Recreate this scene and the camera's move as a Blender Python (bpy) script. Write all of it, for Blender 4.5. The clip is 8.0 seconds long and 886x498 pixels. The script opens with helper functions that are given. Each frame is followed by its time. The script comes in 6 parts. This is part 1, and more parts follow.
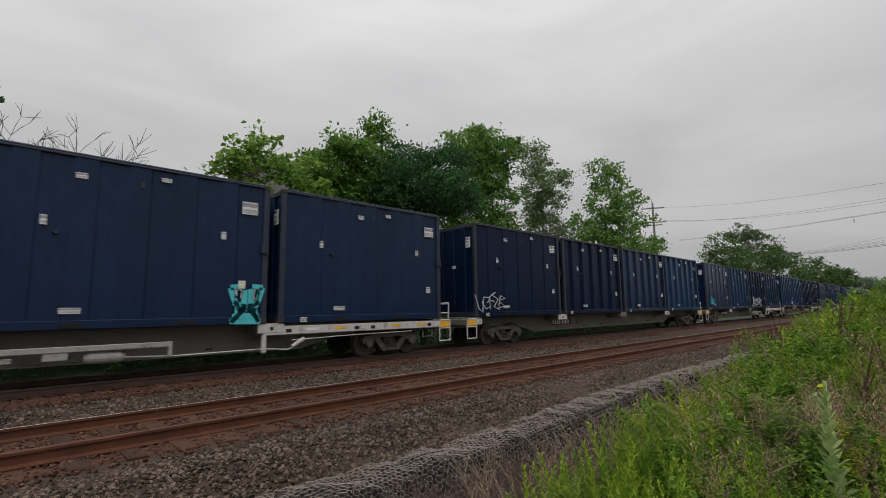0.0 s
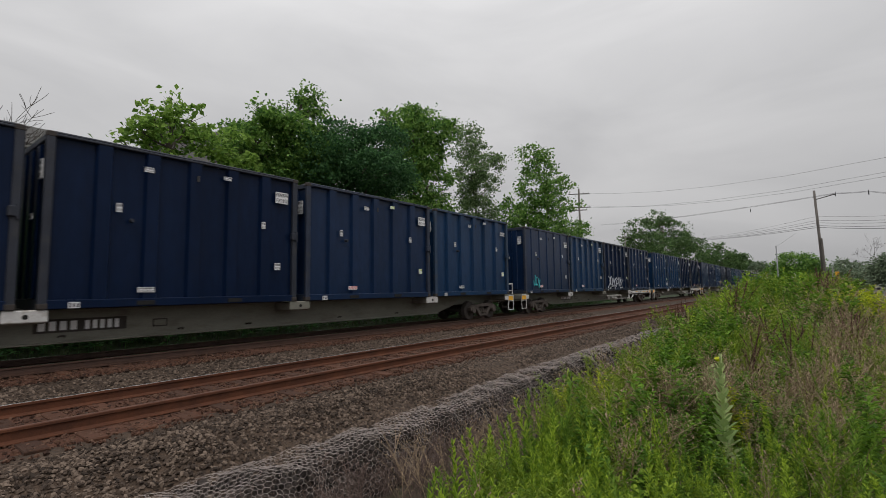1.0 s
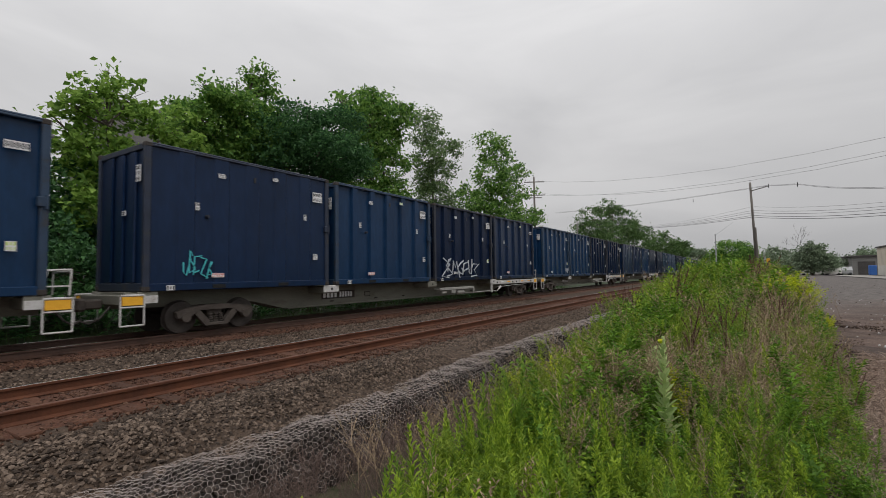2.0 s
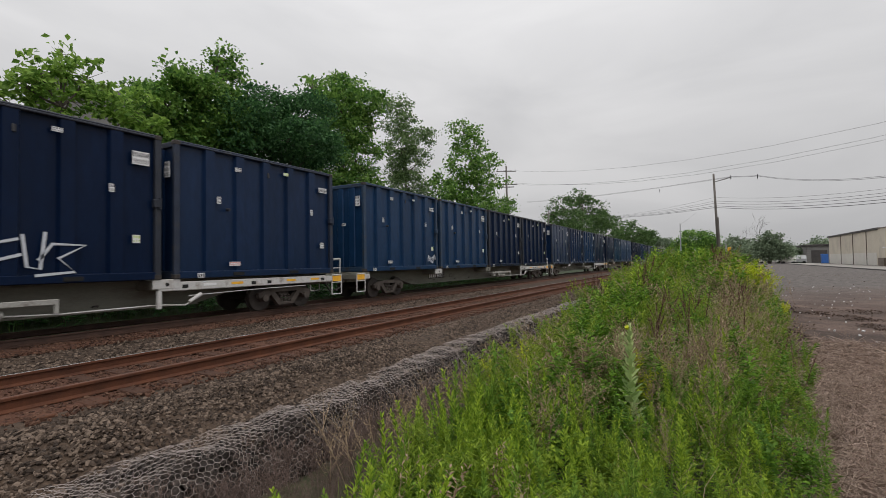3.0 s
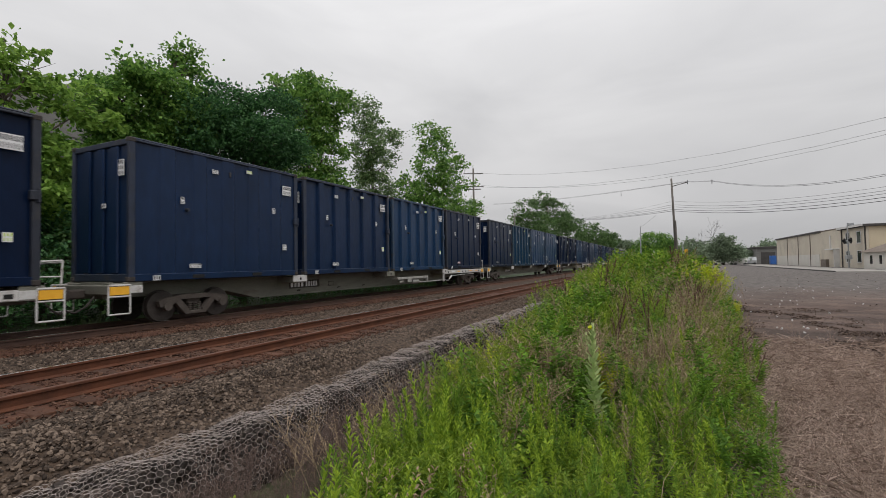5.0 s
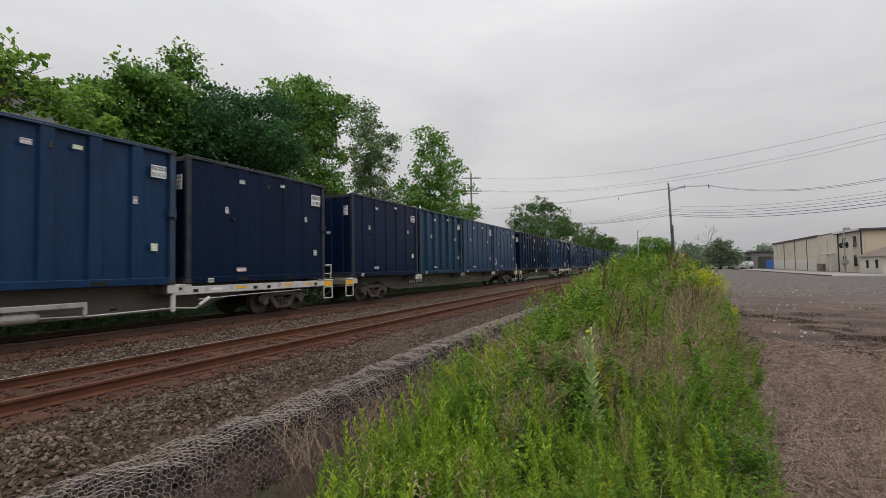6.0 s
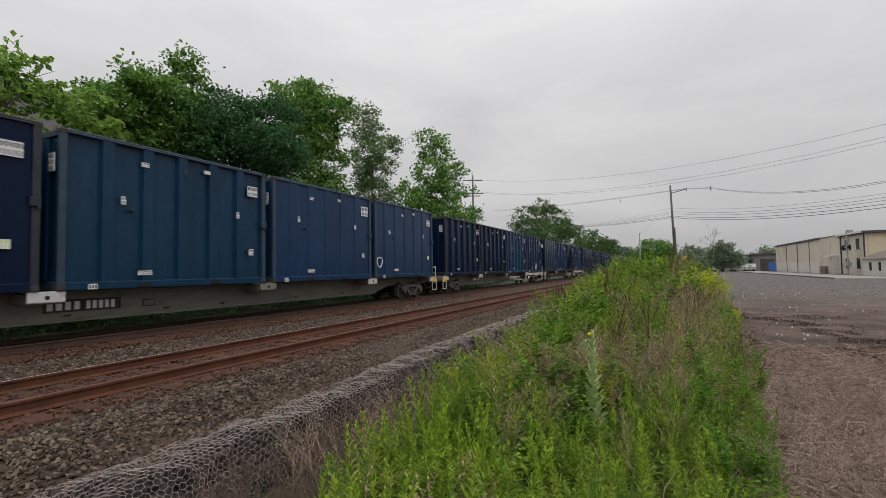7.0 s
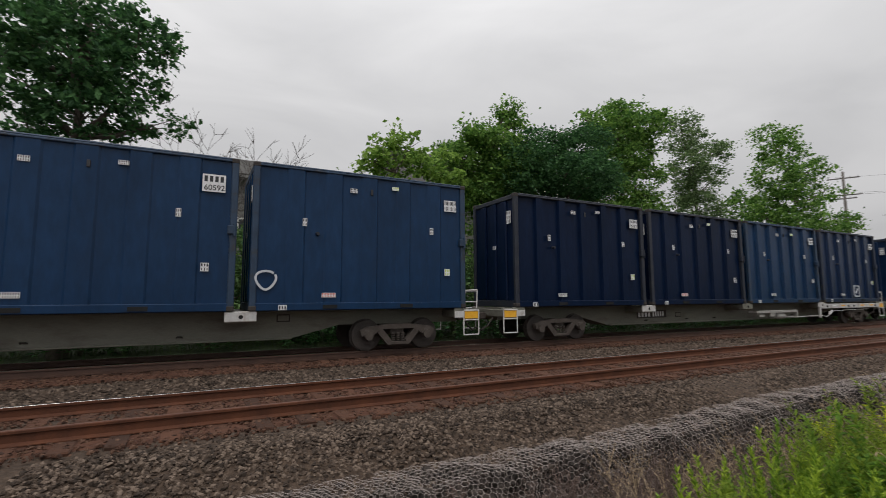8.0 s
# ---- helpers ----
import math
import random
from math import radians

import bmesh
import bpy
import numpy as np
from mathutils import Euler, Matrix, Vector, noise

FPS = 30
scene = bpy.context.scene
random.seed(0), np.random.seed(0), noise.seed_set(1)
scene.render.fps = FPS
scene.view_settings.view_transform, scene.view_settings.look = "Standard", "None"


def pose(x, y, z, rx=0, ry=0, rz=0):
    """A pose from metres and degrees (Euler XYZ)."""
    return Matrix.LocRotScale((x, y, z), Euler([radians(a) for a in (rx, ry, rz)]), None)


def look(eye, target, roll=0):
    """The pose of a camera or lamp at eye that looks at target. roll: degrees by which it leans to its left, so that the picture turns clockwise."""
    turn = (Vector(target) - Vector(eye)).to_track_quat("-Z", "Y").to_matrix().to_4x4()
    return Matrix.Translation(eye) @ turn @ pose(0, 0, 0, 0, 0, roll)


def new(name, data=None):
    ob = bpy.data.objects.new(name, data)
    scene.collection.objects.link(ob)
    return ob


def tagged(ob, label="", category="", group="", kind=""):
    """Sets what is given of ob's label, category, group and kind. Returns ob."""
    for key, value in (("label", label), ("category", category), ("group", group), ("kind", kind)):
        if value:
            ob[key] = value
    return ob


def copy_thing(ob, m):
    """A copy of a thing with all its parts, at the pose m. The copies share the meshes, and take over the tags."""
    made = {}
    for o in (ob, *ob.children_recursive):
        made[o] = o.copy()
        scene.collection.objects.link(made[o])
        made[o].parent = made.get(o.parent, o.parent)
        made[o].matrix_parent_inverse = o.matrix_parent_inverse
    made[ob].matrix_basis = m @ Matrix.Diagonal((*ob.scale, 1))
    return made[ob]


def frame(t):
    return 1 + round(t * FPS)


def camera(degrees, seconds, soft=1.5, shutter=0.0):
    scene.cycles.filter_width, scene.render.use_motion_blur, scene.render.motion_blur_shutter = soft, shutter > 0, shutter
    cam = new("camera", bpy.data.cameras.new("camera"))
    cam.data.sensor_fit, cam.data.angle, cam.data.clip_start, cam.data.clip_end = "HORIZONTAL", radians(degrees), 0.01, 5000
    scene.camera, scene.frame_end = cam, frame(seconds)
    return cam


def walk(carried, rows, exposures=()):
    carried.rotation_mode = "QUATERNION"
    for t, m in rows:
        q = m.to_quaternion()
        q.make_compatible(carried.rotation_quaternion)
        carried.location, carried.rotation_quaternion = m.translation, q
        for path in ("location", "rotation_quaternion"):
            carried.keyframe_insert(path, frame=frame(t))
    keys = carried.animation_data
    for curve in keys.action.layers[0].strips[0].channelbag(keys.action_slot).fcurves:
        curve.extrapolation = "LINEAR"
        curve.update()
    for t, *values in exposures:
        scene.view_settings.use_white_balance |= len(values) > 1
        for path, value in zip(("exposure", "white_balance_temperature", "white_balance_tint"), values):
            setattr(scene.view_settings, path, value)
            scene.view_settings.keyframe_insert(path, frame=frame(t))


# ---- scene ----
# the camera stands still and pans
EYE_Z = 1.65
cam = camera(86.85, 8.0, soft=0.5, shutter=0.07)


def view(yaw, pitch, lean):
    return pose(0, 0, EYE_Z, 90 + pitch, 0, yaw) @ pose(0, 0, 0, 0, 0, -lean)


walk(cam, [
    (0.0, view(46.00, 7.28, 0.75)),
    (0.5, view(41.65, 6.21, 0.71)),
    (1.0, view(37.88, 4.82, 0.72)),
    (1.5, view(34.80, 3.72, 0.76)),
    (2.0, view(32.62, 3.07, 0.80)),
    (3.5, view(27.63, 1.18, 0.93)),
    (4.0, view(25.96, 1.33, 0.93)),
    (4.5, view(25.40, 1.57, 0.95)),
    (6.0, view(25.01, 2.32, 0.95)),
    (6.5, view(24.69, 2.51, 0.93)),
    (7.0, view(25.20, 2.60, 0.92)),
    (7.4, view(32.60, 3.21, 0.88)),
    (7.5, view(35.86, 3.58, 0.86)),
    (7.6, view(39.27, 4.10, 0.76)),
    (7.7, view(43.06, 4.56, 0.62)),
    (7.9, view(56.06, 5.50, 0.32)),
    (8.0, view(62.53, 5.85, 0.18)),
], exposures=((0.0, -0.28), (0.5, -0.26), (1.0, -0.22), (1.5, -0.15), (2.0, -0.10), (3.5, 0.03), (4.5, 0.05), (6.5, 0.0), (7.0, -0.02), (7.5, -0.06), (8.0, -0.12)))

# ---- light: an overcast sky and a wide, weak sun ----
world = bpy.data.worlds.new("overcast_sky")
scene.world = world
world.use_nodes = True
wn, wl = world.node_tree.nodes, world.node_tree.links
wn.clear()
w_out, w_bg = wn.new("ShaderNodeOutputWorld"), wn.new("ShaderNodeBackground")
w_sky = wn.new("ShaderNodeTexSky")
w_sky.sky_type, w_sky.sun_disc = "NISHITA", False
w_sky.sun_elevation, w_sky.sun_rotation = radians(50), radians(-60)
w_sky.air_density, w_sky.dust_density, w_sky.ozone_density = 1.0, 4.0, 1.0
w_hsv = wn.new("ShaderNodeHueSaturation")
w_hsv.inputs["Saturation"].default_value, w_hsv.inputs["Value"].default_value = 0.05, 0.075
wl.new(w_sky.outputs["Color"], w_hsv.inputs["Color"])
w_co = wn.new("ShaderNodeTexCoord")
w_map = wn.new("ShaderNodeMapping")
w_map.inputs["Scale"].default_value = (1.0, 1.0, 3.2)
wl.new(w_co.outputs["Generated"], w_map.inputs["Vector"])
w_noise = wn.new("ShaderNodeTexNoise")
w_noise.inputs["Scale"].default_value, w_noise.inputs["Detail"].default_value = 1.9, 5.0
w_noise.inputs["Roughness"].default_value, w_noise.inputs["Distortion"].default_value = 0.48, 0.6
wl.new(w_map.outputs["Vector"], w_noise.inputs["Vector"])
w_ramp = wn.new("ShaderNodeValToRGB")
w_ramp.color_ramp.elements[0].position, w_ramp.color_ramp.elements[0].color = 0.30, (0.60, 0.60, 0.615, 1)
w_ramp.color_ramp.elements[1].position, w_ramp.color_ramp.elements[1].color = 0.68, (0.78, 0.775, 0.785, 1)
wl.new(w_noise.outputs["Fac"], w_ramp.inputs["Fac"])
w_mix = wn.new("ShaderNodeMix")
w_mix.data_type, w_mix.blend_type = "RGBA", "MIX"
w_mix.inputs["Factor"].default_value = 0.95
wl.new(w_hsv.outputs["Color"], w_mix.inputs["A"])
wl.new(w_ramp.outputs["Color"], w_mix.inputs["B"])
w_sep = wn.new("ShaderNodeSeparateXYZ")
wl.new(w_co.outputs["Generated"], w_sep.inputs[0])
w_el = wn.new("ShaderNodeValToRGB")
for i, (at, lum) in enumerate(((0.0, 0.60), (0.12, 0.70), (0.45, 0.98), (1.0, 1.45))):
    e = w_el.color_ramp.elements[i] if i < 2 else w_el.color_ramp.elements.new(at)
    e.position, e.color = at, (lum, lum, lum, 1)
wl.new(w_sep.outputs["Z"], w_el.inputs["Fac"])
w_mul = wn.new("ShaderNodeMix")
w_mul.data_type, w_mul.blend_type = "RGBA", "MULTIPLY"
w_mul.inputs["Factor"].default_value = 1.0
wl.new(w_mix.outputs["Result"], w_mul.inputs["A"])
wl.new(w_el.outputs["Color"], w_mul.inputs["B"])
wl.new(w_mul.outputs["Result"], w_bg.inputs["Color"])
w_bg.inputs["Strength"].default_value = 1.13
wl.new(w_bg.outputs["Background"], w_out.inputs["Surface"])

sun = new("sun", bpy.data.lights.new("sun", "SUN"))
sun.data.energy, sun.data.angle, sun.data.color = 1.2, radians(40), (1.0, 0.97, 0.93)
sun.matrix_world = look((30, -20, 60), (0, 0, 0))


# ---- materials ----
def material(name, colours, scale=4.0, rough=0.8, metal=0.0, bump=0.2, fine=40.0, stretch=(1, 1, 1), island=0.0, obj_random=0.0,
             stain=None, stain_scale=1.0, spec=0.5, see_through=0.0, dist=0.01):
    """A surface of two or three colours mixed by coarse and fine noise, with relief; stain: a further colour in patches."""
    m = bpy.data.materials.new(name)
    m.use_nodes = True
    n, k = m.node_tree.nodes, m.node_tree.links
    b = n["Principled BSDF"]
    co = n.new("ShaderNodeTexCoord")
    mp = n.new("ShaderNodeMapping")
    mp.inputs["Scale"].default_value = stretch
    k.new(co.outputs["Object"], mp.inputs["Vector"])

    def tex(s, detail=5.0, r=0.6):
        t = n.new("ShaderNodeTexNoise")
        t.inputs["Scale"].default_value, t.inputs["Detail"].default_value, t.inputs["Roughness"].default_value = s, detail, r
        k.new(mp.outputs["Vector"], t.inputs["Vector"])
        return t.outputs["Fac"]

    ramp = n.new("ShaderNodeValToRGB")
    e = ramp.color_ramp.elements
    for i, c in enumerate(colours):
        if i > 1:
            e.new(0.5)
    for i, c in enumerate(colours):
        e[i].position, e[i].color = 0.32 + 0.36 * i / max(1, len(colours) - 1), (*c, 1)
    coarse, finer = tex(scale), tex(fine, 3.0)
    mixf = n.new("ShaderNodeMix")
    mixf.inputs["Factor"].default_value = 0.4
    k.new(coarse, mixf.inputs["A"])
    k.new(finer, mixf.inputs["B"])
    fac = mixf.outputs["Result"]
    rnd = None
    if island:
        g = n.new("ShaderNodeNewGeometry")
        rnd, amt = g.outputs["Random Per Island"], island
    elif obj_random:
        g = n.new("ShaderNodeObjectInfo")
        rnd, amt = g.outputs["Random"], obj_random
    if rnd is not None:
        ma = n.new("ShaderNodeMath")
        ma.operation = "MULTIPLY_ADD"
        ma.inputs[1].default_value, ma.inputs[2].default_value = amt, -amt / 2
        k.new(rnd, ma.inputs[0])
        ad = n.new("ShaderNodeMath")
        ad.operation = "ADD"
        k.new(fac, ad.inputs[0])
        k.new(ma.outputs[0], ad.inputs[1])
        fac = ad.outputs[0]
    k.new(fac, ramp.inputs["Fac"])
    col = ramp.outputs["Color"]
    if stain:
        sr = n.new("ShaderNodeValToRGB")
        sr.color_ramp.elements[0].position, sr.color_ramp.elements[1].position = 0.52, 0.68
        k.new(tex(stain_scale, 7.0, 0.65), sr.inputs["Fac"])
        mx = n.new("ShaderNodeMix")
        mx.data_type = "RGBA"
        k.new(sr.outputs["Color"], mx.inputs["Factor"])
        k.new(col, mx.inputs["A"])
        mx.inputs["B"].default_value = (*stain, 1)
        col = mx.outputs["Result"]
    k.new(col, b.inputs["Base Color"])
    b.inputs["Roughness"].default_value, b.inputs["Metallic"].default_value = rough, metal
    b.inputs["Specular IOR Level"].default_value = spec
    if see_through:
        tr = n.new("ShaderNodeBsdfTranslucent")
        ms = n.new("ShaderNodeMixShader")
        ms.inputs["Fac"].default_value = see_through
        k.new(col, tr.inputs["Color"])
        k.new(b.outputs["BSDF"], ms.inputs[1])
        k.new(tr.outputs["BSDF"], ms.inputs[2])
        k.new(ms.outputs["Shader"], n["Material Output"].inputs["Surface"])
    if bump:
        bp = n.new("ShaderNodeBump")
        bp.inputs["Strength"].default_value, bp.inputs["Distance"].default_value = bump, dist
        k.new(fac if rnd is None else mixf.outputs["Result"], bp.inputs["Height"])
        k.new(bp.outputs["Normal"], b.inputs["Normal"])
    return m


def paint(name, c, gloss=0.22):
    d = tuple(v * 0.72 for v in c)
    li = tuple(min(1, v * 1.3 + 0.001) for v in c)
    return material(name, [d, c, li], 0.8, 0.29, 0.0, 0.45, 6.0, (1, 1, 0.35), stain=tuple(v * 0.85 + 0.002 for v in c), stain_scale=1.7, dist=0.03, spec=gloss)


BLUES = {
    "dark": paint("paint_dark_navy", (0.0036, 0.0110, 0.0350), 0.12),
    "navy": paint("paint_navy", (0.0064, 0.0195, 0.0560)),
    "blue": paint("paint_blue", (0.0074, 0.0310, 0.0820)),
    "teal": paint("paint_teal_blue", (0.0058, 0.0325, 0.0700)),
}
POSTS = {k: material("post_" + k, [tuple(v * 0.8 for v in c), tuple(v * 1.35 + 0.008 for v in c)], 3, 0.55, 0, 0.3, 30, stain=(0.030, 0.030, 0.034), stain_scale=2.5)
         for k, c in {"dark": (0.010, 0.014, 0.026), "navy": (0.010, 0.018, 0.040), "blue": (0.012, 0.034, 0.072), "teal": (0.012, 0.036, 0.062)}.items()}
M_RUST = material("rusty_steel", [(0.052, 0.0165, 0.0068), (0.128, 0.0415, 0.0160)], 3.0, 0.85, 0.0, 0.4, 60)
M_RAILTOP = material("worn_rail_head", [(0.66, 0.64, 0.62), (0.80, 0.78, 0.76)], 2.0, 0.22, 1.0, 0.05, 50)
M_TIE = material("rusty_timber", [(0.0357, 0.0150, 0.0076), (0.1020, 0.0392, 0.0191)], 2.5, 0.95, 0.0, 0.6, 35, (3, 0.6, 1), obj_random=0.3)
M_BALLAST = material("ballast", [(0.0234, 0.0145, 0.0092), (0.0586, 0.0372, 0.0240), (0.0997, 0.0645, 0.0417)], 9.0, 0.95, 0, 1.0, 26, dist=0.05)
M_RUSTBAL = material("rust_stained_ballast", [(0.0330, 0.0118, 0.0058), (0.0780, 0.0280, 0.0135), (0.1120, 0.0500, 0.0270)], 7.0, 0.95, 0, 1.0, 26, dist=0.05)
M_STONE = material("broken_stone", [(0.0297, 0.0192, 0.0129), (0.0770, 0.0525, 0.0375), (0.180, 0.132, 0.100)], 6.0, 0.9, 0, 0.4, 45, island=0.45)
M_RUSTSTONE = material("rust_stained_stone", [(0.0335, 0.0147, 0.0081), (0.0780, 0.0329, 0.0181), (0.1263, 0.0676, 0.0417)], 6.0, 0.9, 0, 0.4, 45, island=0.35)
M_WIRE = material("galvanised_wire", [(0.2746, 0.2291, 0.2081), (0.4118, 0.3564, 0.3305)], 8.0, 0.6, 0.2, 0.0, 60)
M_GABROCK = material("gabion_rock", [(0.0110, 0.0080, 0.0068), (0.0330, 0.0245, 0.0205), (0.0850, 0.0660, 0.0560)], 5.0, 0.9, 0, 0.5, 40, island=0.3)
M_SPINE = material("weathered_grey_steel", [(0.130, 0.128, 0.106), (0.205, 0.200, 0.165)], 1.2, 0.7, 0, 0.2, 20, (1, 0.5, 2), stain=(0.115, 0.100, 0.082), stain_scale=1.4)
M_WHITE = material("worn_white_paint", [(0.45, 0.44, 0.43), (0.63, 0.62, 0.61)], 3, 0.55, 0, 0.2, 25, stain=(0.28, 0.24, 0.21), stain_scale=3.0)
M_GEAR = material("stained_grey_white_paint", [(0.26, 0.255, 0.235), (0.42, 0.41, 0.385)], 3, 0.6, 0, 0.2, 25, stain=(0.14, 0.12, 0.10), stain_scale=3.0)
M_DARKSTEEL = material("grimy_steel", [(0.022, 0.018, 0.016), (0.06, 0.05, 0.045)], 4, 0.8, 0, 0.4, 40)
M_TRUCK = material("brown_grime_cast_steel", [(0.040, 0.031, 0.026), (0.090, 0.074, 0.064)], 4, 0.85, 0, 0.4, 40)
M_YELLOW = material("yellow_reflector", [(0.75, 0.36, 0.02), (0.88, 0.48, 0.04)], 5, 0.45, 0, 0.1, 30)
M_PLATE = material("white_decal", [(0.66, 0.66, 0.67), (0.80, 0.80, 0.81)], 8, 0.5, 0, 0.0, 30)
M_INK = material("black_print", [(0.02, 0.02, 0.025), (0.035, 0.035, 0.04)], 8, 0.6, 0, 0.0, 30)
M_REDINK = material("red_print", [(0.5, 0.06, 0.05), (0.6, 0.09, 0.07)], 8, 0.6, 0, 0.0, 30)
M_LIME = material("lime_print", [(0.45, 0.6, 0.1), (0.55, 0.7, 0.15)], 8, 0.6, 0, 0.0, 30)
M_BLACK = material("black_void", [(0.006, 0.006, 0.006), (0.012, 0.012, 0.012)], 8, 0.9, 0, 0.0, 30)
M_SPRAYW = material("white_spray_paint", [(0.42, 0.45, 0.5), (0.62, 0.64, 0.68)], 6, 0.7, 0, 0.0, 30)
M_SPRAYC = material("cyan_spray_paint", [(0.05, 0.42, 0.48), (0.10, 0.58, 0.62)], 6, 0.7, 0, 0.0, 30)
M_BARK = material("bark", [(0.05, 0.04, 0.032), (0.14, 0.115, 0.095)], 4, 0.95, 0, 0.8, 25, (1, 1, 0.25))
M_TWIG = material("bare_twig", [(0.055, 0.047, 0.042), (0.11, 0.095, 0.085)], 4, 0.95, 0, 0.2, 25)


def leaf(name, a, b, thru=0.3):
    return material(name, [a, b], 0.5, 0.6, 0, 0.0, 3.0, island=0.8, see_through=thru, spec=0.3)


LEAVES = {
    "light": leaf("leaf_light", (0.115, 0.225, 0.038), (0.290, 0.450, 0.090), 0.50),
    "mid": leaf("leaf_mid", (0.072, 0.170, 0.034), (0.215, 0.375, 0.078), 0.46),
    "dark": leaf("leaf_dark", (0.032, 0.094, 0.034), (0.086, 0.205, 0.066), 0.36),
    "deep": leaf("leaf_deep_green", (0.060, 0.118, 0.036), (0.125, 0.215, 0.065), 0.34),
    "grey": leaf("leaf_greyish", (0.100, 0.168, 0.066), (0.230, 0.330, 0.140), 0.45),
    # distance haze is mixed into this paler, greyer green
    "far": leaf("leaf_far_hazed", (0.1435, 0.1950, 0.1225), (0.2363, 0.3042, 0.1925), 0.3),
}
M_WEED = leaf("weed_green", (0.145, 0.245, 0.020), (0.375, 0.500, 0.050), 0.40)
M_WEED2 = leaf("weed_olive", (0.1448, 0.2261, 0.0216), (0.2666, 0.3594, 0.0432), 0.4)
M_WEED3 = leaf("weed_deep_green", (0.078, 0.168, 0.017), (0.185, 0.340, 0.034), 0.4)
M_YFLOWER = leaf("yellow_green_flower", (0.36, 0.46, 0.014), (0.62, 0.66, 0.024), 0.4)
M_DRY = material("dry_stalk", [(0.20, 0.138, 0.084), (0.43, 0.325, 0.215)], 2, 0.9, 0, 0, 10, island=0.5)
M_WEED_BRIGHT = leaf("weed_fresh_green", (0.175, 0.290, 0.024), (0.400, 0.530, 0.055), 0.42)
M_WEED_DULL = leaf("weed_dull_green", (0.115, 0.215, 0.026), (0.240, 0.385, 0.052), 0.40)
M_STRAW = material("bleached_straw", [(0.19, 0.132, 0.104), (0.46, 0.350, 0.285)], 2, 0.9, 0, 0, 10, island=0.7)
M_SCRUB = material("dead_scrub_stalk", [(0.070, 0.045, 0.038), (0.205, 0.143, 0.120)], 2, 0.9, 0, 0, 10, island=0.5)
# darker rail rust: the shade under the train is put into this colour
M_SHADERAIL = material("rusty_rail_in_shade", [(0.040, 0.020, 0.014), (0.085, 0.042, 0.028)], 3.0, 0.6, 0.0, 0.3, 60)
M_MULLEIN = leaf("mullein_woolly", (0.33, 0.45, 0.17), (0.55, 0.65, 0.30), 0.32)
# near-black green: shade from train and trees is put into the grass colour
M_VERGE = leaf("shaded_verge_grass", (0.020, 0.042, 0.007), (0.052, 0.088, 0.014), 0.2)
M_RUSTHEAD = material("rusty_rail_head", [(0.085, 0.036, 0.022), (0.16, 0.075, 0.05)], 3.0, 0.7, 0.1, 0.2, 50)
M_GRASS = leaf("grass_blade", (0.0935, 0.1700, 0.0144), (0.2090, 0.3000, 0.0300), 0.4)


